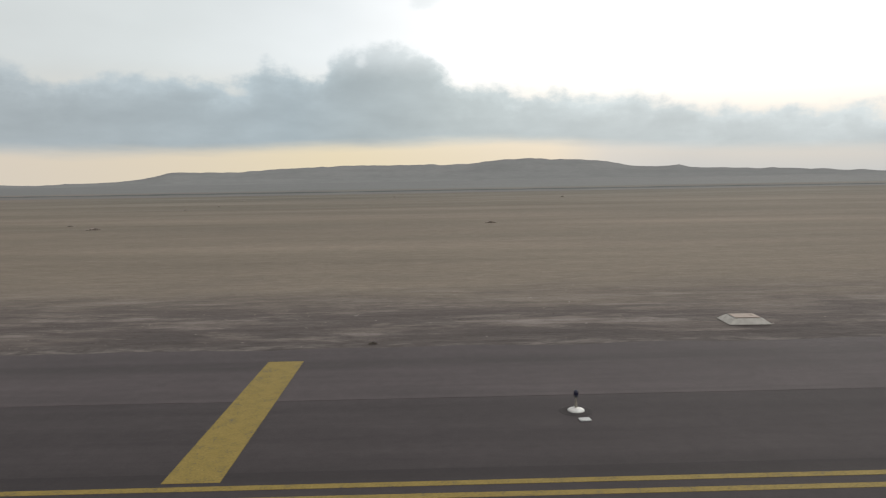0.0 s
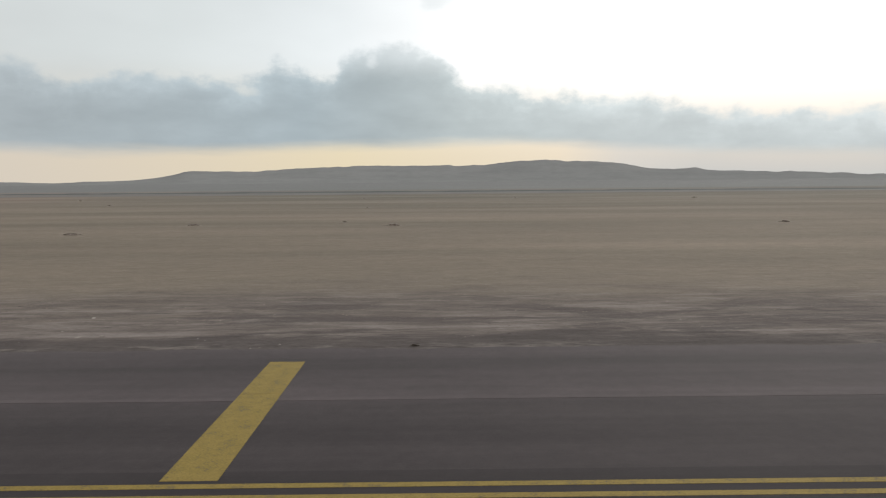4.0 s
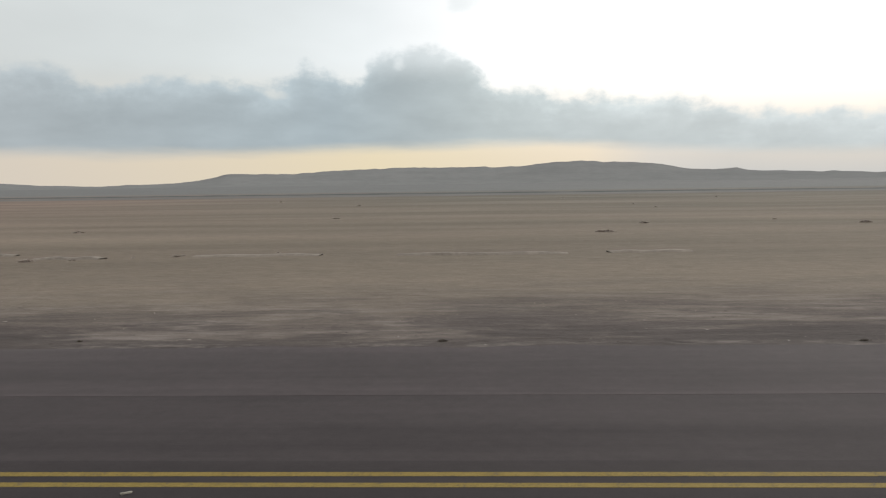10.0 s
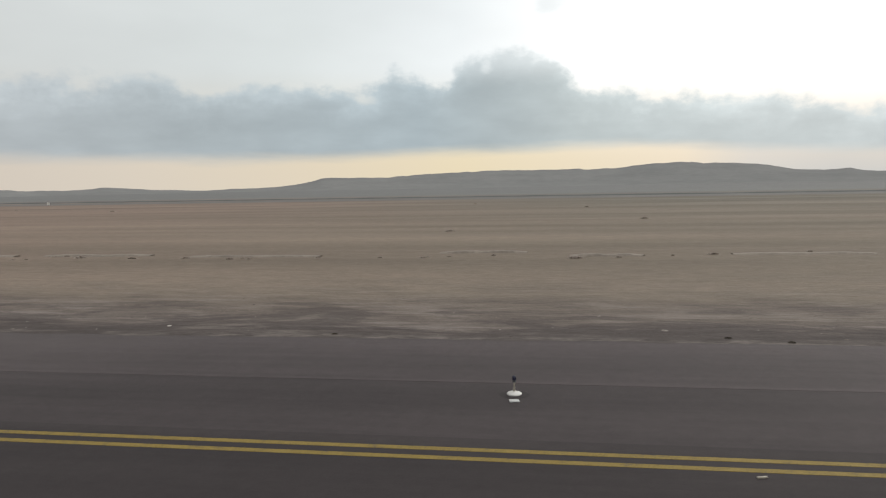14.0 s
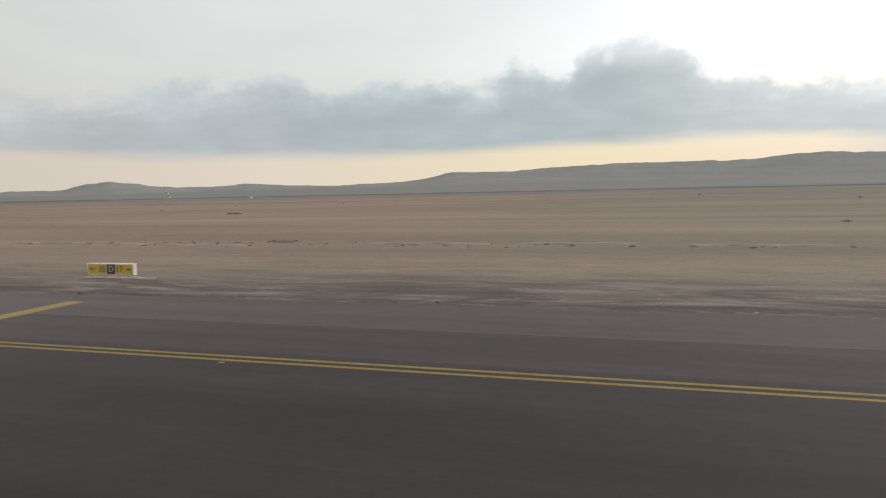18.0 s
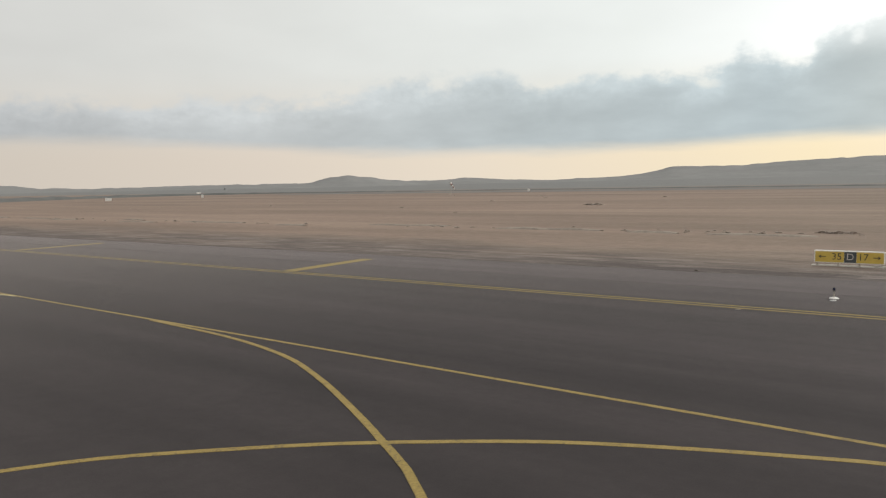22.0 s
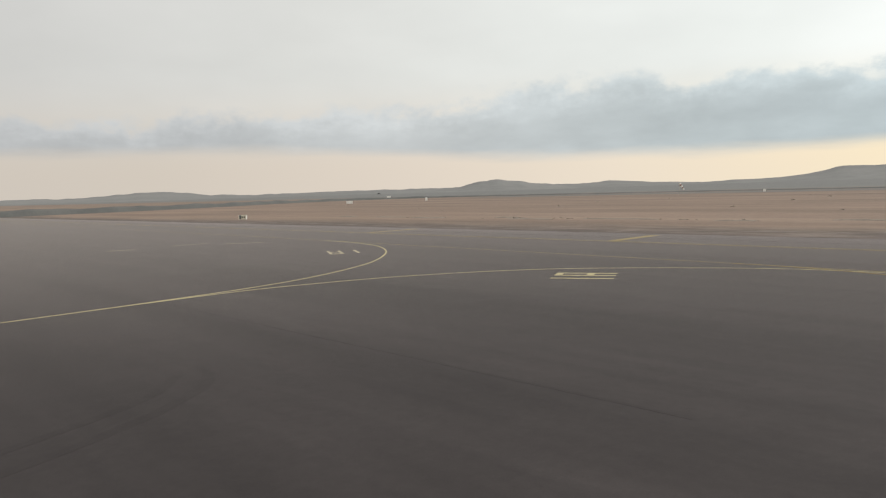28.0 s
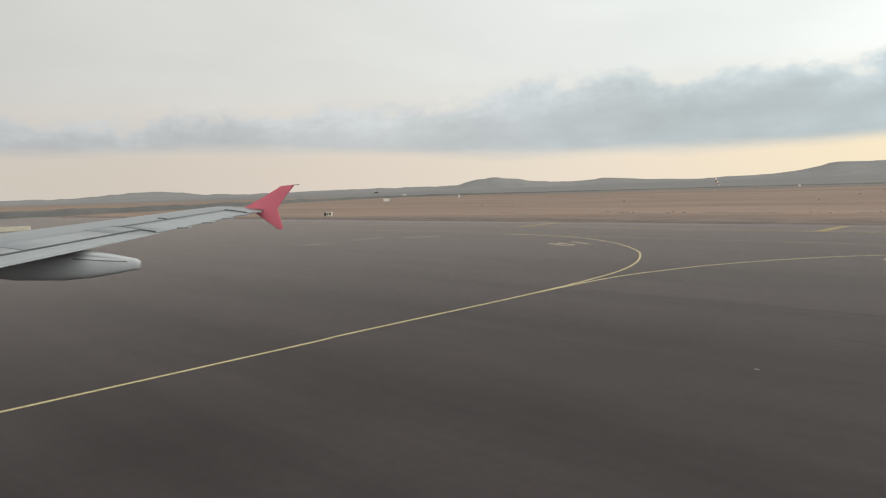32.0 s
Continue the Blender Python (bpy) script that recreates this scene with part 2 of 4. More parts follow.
def asphalt_material(name, tone, shade=1.0):
    m, nt, b = material(name, 0.86, 0, 0.25)
    b.inputs["Sheen Weight"].default_value, b.inputs["Sheen Roughness"].default_value = 0.46, 0.155   # paler towards grazing view
    b.inputs["Sheen Tint"].default_value = (1.0, 0.90, 0.84, 1)
    p = place_of(nt)
    grain = noise_node(nt, p, 28, 3, 0.7)
    patch = noise_node(nt, p, 0.35, 8, 0.72)
    coarse = noise_node(nt, p, 3.2, 5, 0.7)
    streak = noise_node(nt, scaled(nt, p, 0.035, 0.62, 1), 1.0, 7, 0.66)
    lane = noise_node(nt, scaled(nt, p, 0.008, 0.32, 1, (3, 11, 0)), 1.0, 3, 0.5)
    c = ramp_node(nt, streak, [(0.28, (0.0295, 0.0242, 0.0242)), (0.5, (0.0406, 0.0334, 0.0333)), (0.72, (0.0530, 0.0438, 0.0434))])
    c = mix_node(nt, 1.0, c, tone, "MULTIPLY")
    sep = nt.nodes.new("ShaderNodeSeparateXYZ")
    link(nt, p, sep.inputs[0])
    # apron asphalt lifted paler than the taxiway's: window haze put into its colour
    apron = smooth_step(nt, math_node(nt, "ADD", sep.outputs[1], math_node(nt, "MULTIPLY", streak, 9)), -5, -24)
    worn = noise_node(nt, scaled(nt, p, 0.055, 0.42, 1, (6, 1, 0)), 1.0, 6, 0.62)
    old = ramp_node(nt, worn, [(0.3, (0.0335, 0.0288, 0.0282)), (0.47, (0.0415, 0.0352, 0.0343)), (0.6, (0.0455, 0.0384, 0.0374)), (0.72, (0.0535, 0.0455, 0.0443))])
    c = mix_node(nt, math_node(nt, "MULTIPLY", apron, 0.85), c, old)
    c = mix_node(nt, 1.0, c, ramp_node(nt, lane, [(0.32, 0.80), (0.5, 1.0), (0.68, 1.19)]), "MULTIPLY")
    c = mix_node(nt, 1.0, c, ramp_node(nt, patch, [(0.3, 0.88), (0.5, 0.99), (0.72, 1.12)]), "MULTIPLY")
    c = mix_node(nt, 1.0, c, ramp_node(nt, coarse, [(0.3, 0.9), (0.7, 1.1)]), "MULTIPLY")
    c = mix_node(nt, 1.0, c, ramp_node(nt, grain, [(0.25, 0.87), (0.5, 1.0), (0.78, 1.16)]), "MULTIPLY")
    c = mix_node(nt, 1.0, c, (shade, shade, shade), "MULTIPLY")
    link(nt, c, b.inputs["Base Color"])
    bumped(nt, b, grain, 0.5, 0.006)
    return m


def earth_material():
    m, nt, b = material("dry_earth", 0.95, 0, 0.15)
    p = place_of(nt)
    sep = nt.nodes.new("ShaderNodeSeparateXYZ")
    link(nt, p, sep.inputs[0])
    x_of, y_of = sep.outputs[0], sep.outputs[1]

    def curled(sx, sy, off, detail, rough, twist):
        """Noise whose patches curl and fray."""
        n = nt.nodes.new("ShaderNodeTexNoise")
        n.inputs["Scale"].default_value, n.inputs["Detail"].default_value = 1.0, detail
        n.inputs["Roughness"].default_value, n.inputs["Distortion"].default_value = rough, twist
        link(nt, scaled(nt, p, sx, sy, 1, off), n.inputs["Vector"])
        return n.outputs["Fac"]

    broad = noise_node(nt, scaled(nt, p, 0.010, 0.045, 1), 1.0, 6, 0.6)
    streak = noise_node(nt, scaled(nt, p, 0.20, 0.62, 1, (5, 2, 0)), 1.0, 11, 0.72)
    band = noise_node(nt, scaled(nt, p, 0.006, 0.11, 1, (8, 4, 0)), 1.0, 5, 0.6)
    tuft = noise_node(nt, scaled(nt, p, 1.1, 2.2, 1), 1.0, 5, 0.7)
    fine = noise_node(nt, p, 9.0, 4, 0.7)
    wisp = noise_node(nt, scaled(nt, p, 0.20, 2.0, 1, (1, 7, 0)), 1.0, 8, 0.7)
    isle = curled(0.11, 0.30, (3, 6, 0), 9, 0.62, 0.9)
    scrap = curled(0.42, 0.95, (9, 2, 0), 7, 0.66, 1.2)

    # open grassland: thin straw over brown earth, redder and barer towards the far end
    grass = ramp_node(nt, broad, [(0.3, (0.154, 0.129, 0.100)), (0.5, (0.195, 0.160, 0.123)), (0.7, (0.236, 0.195, 0.149))])
    grass = mix_node(nt, 1.0, grass, ramp_node(nt, band, [(0.3, 0.84), (0.5, 1.0), (0.7, 1.12)]), "MULTIPLY")
    grass = mix_node(nt, 1.0, grass, ramp_node(nt, scrap, [(0.3, 0.90), (0.5, 1.0), (0.7, 1.10)]), "MULTIPLY")
    red = smooth_step(nt, math_node(nt, "ADD", x_of, math_node(nt, "MULTIPLY", broad, 60)), -40, -190)
    grass = mix_node(nt, red, grass, mix_node(nt, 1.0, grass, (1.23, 1.11, 1.13), "MULTIPLY"))

    # Far grass greyed and darkened with distance: haze put into its colour.
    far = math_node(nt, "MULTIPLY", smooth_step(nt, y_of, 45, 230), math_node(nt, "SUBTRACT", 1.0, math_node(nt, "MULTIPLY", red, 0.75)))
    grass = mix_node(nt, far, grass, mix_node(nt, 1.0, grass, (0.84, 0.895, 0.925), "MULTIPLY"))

    # verge: pale wind-blown sand broken by dark crusts of bare soil
    blend = math_node(nt, "ADD", math_node(nt, "MULTIPLY", streak, 0.50), math_node(nt, "ADD", math_node(nt, "MULTIPLY", wisp, 0.32), math_node(nt, "MULTIPLY", isle, 0.18)))
    dust = ramp_node(nt, blend, [(0.38, (0.094, 0.077, 0.069)), (0.46, (0.122, 0.100, 0.089)), (0.51, (0.146, 0.121, 0.106)), (0.555, (0.196, 0.166, 0.148)), (0.64, (0.248, 0.213, 0.191))])
    crust = smooth_step(nt, math_node(nt, "ADD", math_node(nt, "MULTIPLY", isle, 0.72), math_node(nt, "MULTIPLY", scrap, 0.28)), 0.512, 0.468)
    out = smooth_step(nt, y_of, 23, 12)
    dark = ramp_node(nt, wisp, [(0.35, (0.066, 0.0545, 0.0505)), (0.6, (0.090, 0.075, 0.069)), (0.72, (0.134, 0.113, 0.102))])
    # the crust thins out towards the far apron, where straw grows up to the asphalt
    out = math_node(nt, "MULTIPLY", out, smooth_step(nt, x_of, -182, -150))
    dust = mix_node(nt, math_node(nt, "MULTIPLY", math_node(nt, "MULTIPLY", crust, out), 0.6), dust, dark)
    near = smooth_step(nt, math_node(nt, "ADD", y_of, math_node(nt, "ADD", math_node(nt, "MULTIPLY", broad, 18), math_node(nt, "MULTIPLY", isle, 14))), 41, 27)
    # crumbled strip along the edge of the asphalt
    verge = smooth_step(nt, math_node(nt, "ADD", y_of, math_node(nt, "ADD", math_node(nt, "MULTIPLY", isle, 7), math_node(nt, "MULTIPLY", scrap, 2))), 15.7, 14.5)
    dust = mix_node(nt, math_node(nt, "MULTIPLY", verge, math_node(nt, "ADD", 0.15, math_node(nt, "MULTIPLY", smooth_step(nt, x_of, -182, -150), 0.7))), dust, dark)
    lip = smooth_step(nt, math_node(nt, "ADD", y_of, math_node(nt, "MULTIPLY", wisp, 1.6)), 10.6, 10.0)
    bare_lip = ramp_node(nt, tuft, [(0.35, (0.070, 0.0585, 0.054)), (0.6, (0.165, 0.140, 0.126))])
    dust = mix_node(nt, math_node(nt, "MULTIPLY", lip, smooth_step(nt, streak, 0.46, 0.56)), dust, bare_lip)
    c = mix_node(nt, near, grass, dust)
    # Farthest plain: scrub greyed like the hills, distance haze put into the colour.
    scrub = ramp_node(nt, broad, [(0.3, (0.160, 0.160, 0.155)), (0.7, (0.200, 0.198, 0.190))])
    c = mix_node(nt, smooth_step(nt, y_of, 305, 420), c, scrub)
    c = mix_node(nt, 1.0, c, ramp_node(nt, tuft, [(0.3, 0.87), (0.5, 1.0), (0.72, 1.12)]), "MULTIPLY")
    c = mix_node(nt, 1.0, c, ramp_node(nt, fine, [(0.3, 0.89), (0.7, 1.11)]), "MULTIPLY")
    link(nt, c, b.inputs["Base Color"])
    bumped(nt, b, tuft, 0.6, 0.12)
    return m


def hill_material():
    # The haze of distance is put into this grey base colour.
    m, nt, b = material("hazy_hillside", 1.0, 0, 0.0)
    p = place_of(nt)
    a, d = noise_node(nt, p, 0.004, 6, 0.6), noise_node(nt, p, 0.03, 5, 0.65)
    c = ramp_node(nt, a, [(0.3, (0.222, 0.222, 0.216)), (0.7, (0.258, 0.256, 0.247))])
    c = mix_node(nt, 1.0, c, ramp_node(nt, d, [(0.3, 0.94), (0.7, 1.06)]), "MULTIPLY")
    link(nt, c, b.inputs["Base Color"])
    return m


def line_paint(name, lo, hi):
    """Road paint, thin and scuffed so that aggregate shows through."""
    m, nt, b = material(name, 0.8, 0, 0.3)
    b.inputs["Sheen Weight"].default_value, b.inputs["Sheen Roughness"].default_value = 0.5, 0.155   # paler towards grazing view, as on the asphalt
    b.inputs["Sheen Tint"].default_value = (1.0, 0.92, 0.80, 1)
    p = place_of(nt)
    wear, grain = noise_node(nt, p, 3.0, 6, 0.7), noise_node(nt, p, 30, 3, 0.7)
    c = mix_node(nt, smooth_step(nt, wear, 0.3, 0.65), lo, hi)
    chips = smooth_step(nt, math_node(nt, "ADD", math_node(nt, "MULTIPLY", wear, 0.5), math_node(nt, "MULTIPLY", grain, 0.5)), 0.45, 0.39)
    c = mix_node(nt, math_node(nt, "MULTIPLY", chips, 0.75), c, (0.1, 0.088, 0.08))
    c = mix_node(nt, 1.0, c, ramp_node(nt, grain, [(0.28, 0.7), (0.5, 1.0), (0.75, 1.25)]), "MULTIPLY")
    link(nt, c, b.inputs["Base Color"])
    bumped(nt, b, grain, 0.5, 0.004)
    return m


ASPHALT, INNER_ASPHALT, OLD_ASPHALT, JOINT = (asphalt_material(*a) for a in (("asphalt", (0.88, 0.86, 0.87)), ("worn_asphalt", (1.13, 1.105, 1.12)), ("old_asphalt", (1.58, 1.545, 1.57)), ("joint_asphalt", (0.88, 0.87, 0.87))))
PALE_JOINT = asphalt_material("pale_joint_asphalt", (1.75, 1.71, 1.72))
SCUFFED = asphalt_material("rubber_scuffed_asphalt", (0.88, 0.86, 0.87), 0.9)
EARTH, HILL = earth_material(), hill_material()
YELLOW = line_paint("yellow_line_paint", (0.205, 0.143, 0.026), (0.248, 0.177, 0.040))
LINE = line_paint("apron_line_paint", (0.235, 0.168, 0.046), (0.295, 0.216, 0.068))
# Paler tone for the outer lead-in lines and the nearer 1A.
PALE_LINE = line_paint("pale_line_paint", (0.42, 0.355, 0.17), (0.52, 0.45, 0.245))
FADED = line_paint("faded_yellow_paint", (0.33, 0.275, 0.17), (0.44, 0.38, 0.25))
WHITE_PAINT = mottled_paint("white_enamel", (0.56, 0.54, 0.50), (0.74, 0.72, 0.68), 5, 0.5)
CONCRETE = mottled_paint("pale_concrete", (0.36, 0.33, 0.29), (0.50, 0.47, 0.42), 3, 0.9, fine=30, bump=0.4, dist=0.006)
LID = mottled_paint("dusty_steel_cover", (0.30, 0.235, 0.19), (0.38, 0.305, 0.25), 4, 0.8)
PLATE_GREY = mottled_paint("weathered_white_plate", (0.44, 0.44, 0.43), (0.58, 0.57, 0.55), 9, 0.7)
DARK_RUBBER = mottled_paint("dark_rubber", (0.03, 0.03, 0.035), (0.06, 0.06, 0.065), 8, 0.7)
BLUE_GLASS = mottled_paint("dark_blue_lens", (0.012, 0.012, 0.030), (0.018, 0.018, 0.042), 12, 0.2)
SOCK_RED = mottled_paint("faded_red_fabric", (0.24, 0.165, 0.145), (0.30, 0.205, 0.18), 2, 0.9)
POST = mottled_paint("galvanised_post", (0.28, 0.25, 0.2), (0.42, 0.38, 0.32), 8, 0.5, 0.3)
SIGN_YELLOW = mottled_paint("sign_yellow", (0.42, 0.29, 0.045), (0.50, 0.36, 0.07), 3, 0.45)
SIGN_PALE = mottled_paint("sun_bleached_sign", (0.56, 0.52, 0.38), (0.66, 0.63, 0.50), 3, 0.5)
SIGN_BLACK = mottled_paint("sign_black", (0.034, 0.040, 0.042), (0.05, 0.058, 0.06), 5, 0.5)
SIGN_GLYPH = mottled_paint("sign_dark_lettering", (0.022, 0.020, 0.016), (0.035, 0.031, 0.024), 5, 0.5)
WING_GREY = mottled_paint("aircraft_grey", (0.185, 0.208, 0.218), (0.225, 0.248, 0.257), 0.8, 0.38, 0.0, 0.5, 6, 0.05, 0.001)
WING_PALE = mottled_paint("aircraft_pale_grey", (0.235, 0.258, 0.268), (0.275, 0.30, 0.307), 0.9, 0.36, 0.0, 0.5, 6, 0.05, 0.001)
WING_EDGE = mottled_paint("bare_metal_edge", (0.48, 0.50, 0.51), (0.58, 0.59, 0.60), 1.2, 0.35, 0.5)
# Fairing and winglet paints lightened: pale window haze put into their colour.
FAIRING = mottled_paint("fairing_pale_grey", (0.36, 0.385, 0.39), (0.42, 0.445, 0.45), 0.9, 0.4, 0.0, 0.5, 6, 0.05, 0.001)
WING_RED = mottled_paint("winglet_red", (0.60, 0.13, 0.18), (0.68, 0.17, 0.22), 1.5, 0.35)
SEAL = mottled_paint("dark_panel_gap", (0.045, 0.05, 0.053), (0.065, 0.07, 0.074), 3, 0.7)
SEAM = mottled_paint("grey_panel_seam", (0.09, 0.10, 0.105), (0.12, 0.13, 0.135), 3, 0.7)
ROCK = mottled_paint("field_rock", (0.22, 0.19, 0.165), (0.36, 0.315, 0.275), 2, 0.95, fine=20, bump=0.5, dist=0.02)
PALE_ROCK = mottled_paint("pale_stone", (0.42, 0.38, 0.33), (0.58, 0.54, 0.49), 3, 0.95)
SHRUB = mottled_paint("dry_shrub", (0.300, 0.254, 0.22), (0.430, 0.37, 0.318), 2, 0.95)


# ------------------------------------------------------------------ builders
def mesh_of(name, bm, mat):
    me = bpy.data.meshes.new(name)
    bmesh.ops.recalc_face_normals(bm, faces=bm.faces)
    bm.to_mesh(me)
    bm.free()
    me.materials.append(mat)
    return me


def part(name, bm, mat, parent=None, label=""):
    ob = new(name, mesh_of(name, bm, mat))
    if parent is not None:
        ob.parent = parent
    if label:
        ob["label"] = label
    return ob


def root(name, m, label, category, group="", kind=""):
    ob = new(name)
    ob.empty_display_size = 0.3
    ob.matrix_basis = m
    return tagged(ob, label, category, group, kind)


def add_box(bm, x0, x1, y0, y1, z0, z1, bevel=0.0, m=None):
    r = bmesh.ops.create_cube(bm, size=1.0)
    for v in r["verts"]:
        v.co = Vector((x0 + (v.co.x + 0.5) * (x1 - x0), y0 + (v.co.y + 0.5) * (y1 - y0), z0 + (v.co.z + 0.5) * (z1 - z0)))
    if bevel:
        es = list({e for v in r["verts"] for e in v.link_edges})
        bmesh.ops.bevel(bm, geom=es, offset=bevel, segments=2, affect="EDGES")
    if m is not None:
        bm.transform(m)
    return bm


def box(*a, **k):
    return add_box(bmesh.new(), *a, **k)


def lathe(profile, n=20):
    """A body of revolution from (radius, height) pairs."""
    bm = bmesh.new()
    rings = []
    for r, z in profile:
        rings.append([bm.verts.new((r * math.cos(2 * math.pi * k / n), r * math.sin(2 * math.pi * k / n), z)) for k in range(n)])
    for a, b in zip(rings, rings[1:]):
        for k in range(n):
            bm.faces.new((a[k], a[(k + 1) % n], b[(k + 1) % n], b[k]))
    bm.faces.new(rings[0])
    bm.faces.new(rings[-1])
    return bm


def slab_from(outline, z0, z1):
    """A flat plate from a closed outline, from z0 to z1."""
    bm = bmesh.new()
    lo = [bm.verts.new((x, y, z0)) for x, y in outline]
    hi = [bm.verts.new((x, y, z1)) for x, y in outline]
    bm.faces.new(hi)
    bm.faces.new(list(reversed(lo)))
    n = len(outline)
    for k in range(n):
        bm.faces.new((lo[k], lo[(k + 1) % n], hi[(k + 1) % n], hi[k]))
    return bm


def smooth_path(knots, step=0.6):
    """Points along a Catmull-Rom curve through the knots."""
    k = [Vector(p) for p in knots]
    k = [2 * k[0] - k[1]] + k + [2 * k[-1] - k[-2]]
    out = []
    for a, b, c, d in zip(k, k[1:], k[2:], k[3:]):
        n = max(2, int((c - b).length / step))
        for i in range(n):
            t = i / n
            out.append(0.5 * (2 * b + (c - a) * t + (2 * a - 5 * b + 4 * c - d) * t * t + (3 * b - a - 3 * c + d) * t ** 3))
    return out + [k[-2]]


def ribbon(points, width, z0=0.0, z1=0.004):
    bm = bmesh.new()
    rows = []
    for i, p in enumerate(points):
        d = (points[min(i + 1, len(points) - 1)] - points[max(i - 1, 0)]).normalized()
        n = Vector((-d.y, d.x)) * width / 2
        rows.append([bm.verts.new((q.x, q.y, z)) for q, z in ((p + n, z0), (p + n, z1), (p - n, z1), (p - n, z0))])
    for a, b in zip(rows, rows[1:]):
        for k in range(3):
            bm.faces.new((a[k], a[k + 1], b[k + 1], b[k]))
    return bm


def glyph_mesh(text, size):
    cu = bpy.data.curves.new("lettering", "FONT")
    cu.body, cu.size, cu.extrude, cu.align_x, cu.align_y = text, size, 0.004, "CENTER", "CENTER"
    tmp = new("lettering", cu)
    me = bpy.data.meshes.new_from_object(tmp.evaluated_get(bpy.context.evaluated_depsgraph_get()))
    bpy.data.objects.remove(tmp)
    bpy.data.curves.remove(cu)
    return me


# ------------------------------------------------------------------ ground, pavement, hills
EDGE_Y = 8.7            # northern edge of the asphalt shoulder
CENTRE = Vector((-100.0, -20.0))


def ground_sheet():
    bm = bmesh.new()
    radii = [0, 15, 30, 50, 80, 120, 180, 260, 380, 560, 820, 1200, 1700, 2400, 3300, 4400]
    n = 96
    mid = bm.verts.new((CENTRE.x, CENTRE.y, -0.06))
    rings = []
    for r in radii[1:]:
        ring = []
        for k in range(n):
            a = 2 * math.pi * k / n
            ring.append(bm.verts.new((CENTRE.x + r * math.cos(a), CENTRE.y + r * math.sin(a), -0.06)))
        rings.append(ring)
    for k in range(n):
        bm.faces.new((mid, rings[0][k], rings[0][(k + 1) % n]))
        for a, b in zip(rings, rings[1:]):
            bm.faces.new((a[k], b[k], b[(k + 1) % n], a[(k + 1) % n]))
    return part("ground", bm, EARTH)


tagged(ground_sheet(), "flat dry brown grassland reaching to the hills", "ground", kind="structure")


def ragged_sheet(x0, x1, y0, y1, step, z, amp):
    """Pavement whose long northern edge is slightly broken."""
    bm = bmesh.new()
    n = int((x1 - x0) / step)
    far = [(x0 + (x1 - x0) * k / n, y1 + amp * (noise.noise((x0 + k * step * 0.35, 0, 0)) + 0.6 * noise.noise((k * step * 1.7, 4, 0)))) for k in range(n + 1)]
    hi = [bm.verts.new((x, y, z)) for x, y in far]
    low = [bm.verts.new((x, y + 0.10, -0.06)) for x, y in far]
    near = [bm.verts.new((x, y0, z)) for x, y in far]
    for k in range(n):
        bm.faces.new((near[k], near[k + 1], hi[k + 1], hi[k]))
        bm.faces.new((hi[k], hi[k + 1], low[k + 1], low[k]))
    return bm


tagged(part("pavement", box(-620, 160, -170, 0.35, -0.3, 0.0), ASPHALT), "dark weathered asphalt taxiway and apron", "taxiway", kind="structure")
tagged(part("shoulder", ragged_sheet(-620, 160, 4.15, EDGE_Y, 0.7, -0.003, 0.22), OLD_ASPHALT), "paler old asphalt taxiway shoulder with a broken edge", "taxiway", kind="structure")
tagged(part("shoulder_strip", box(-620, 160, 0.35, 4.15, -0.3, -0.003), INNER_ASPHALT), "worn dark asphalt strip beside the taxiway edge line", "taxiway", kind="structure")
tagged(part("paving_joint", ribbon([Vector((x, 4.15 + 0.04 * noise.noise((x * 0.11, 8, 0)))) for x in range(-560, 121, 2)], 0.20, -0.004, 0.001), PALE_JOINT), "long pale worn joint along the shoulder", "taxiway", kind="structure")
tagged(part("paving_seam", ribbon([Vector((x, -38.4 + 0.10 * noise.noise((x * 0.13, 5, 0)))) for x in range(-212, -187, 2)], 0.14, -0.004, 0.003), SCUFFED),
       "thin dark seam between two lanes of apron asphalt", "taxiway", kind="structure")
RUNWAY_GREY = mottled_paint("worn_runway", (0.15, 0.145, 0.137), (0.19, 0.183, 0.172), 0.05, 0.95, 0.0, 0.1, fine=1.5)
DARK_SCRUB = mottled_paint("dark_scrub_bank", (0.085, 0.088, 0.085), (0.130, 0.130, 0.122), 0.08, 0.95, fine=1.2, bump=0.5, dist=0.2)
tagged(part("runway", ragged_sheet(-470, 500, 246, 288, 20, -0.02, 0.1), RUNWAY_GREY), "distant pale grey worn runway strip across the grassland", "runway", kind="structure")


def bank_along(path, heights, width):
    """A long low bank of scrub with an uneven crest."""
    pts = smooth_path(path, 4.0)
    bm = bmesh.new()
    rows = []
    for i, p in enumerate(pts):
        d = (pts[min(i + 1, len(pts) - 1)] - pts[max(i - 1, 0)]).normalized()
        n = Vector((-d.y, d.x))
        h = float(np.interp(i / (len(pts) - 1), [k / (len(heights) - 1) for k in range(len(heights))], heights))
        h *= 1 + 0.35 * noise.fractal((i * 0.21, 2, 0), 0.8, 2.0, 4)
        rows.append([bm.verts.new((*(p + n * width * o), z)) for o, z in ((-0.5, -0.1), (-0.2, h * 0.8), (0.0, h), (0.25, h * 0.7), (0.5, -0.1))])
    for a, b in zip(rows, rows[1:]):
        for k in range(4):
            bm.faces.new((a[k], a[k + 1], b[k + 1], b[k]))
    return bm


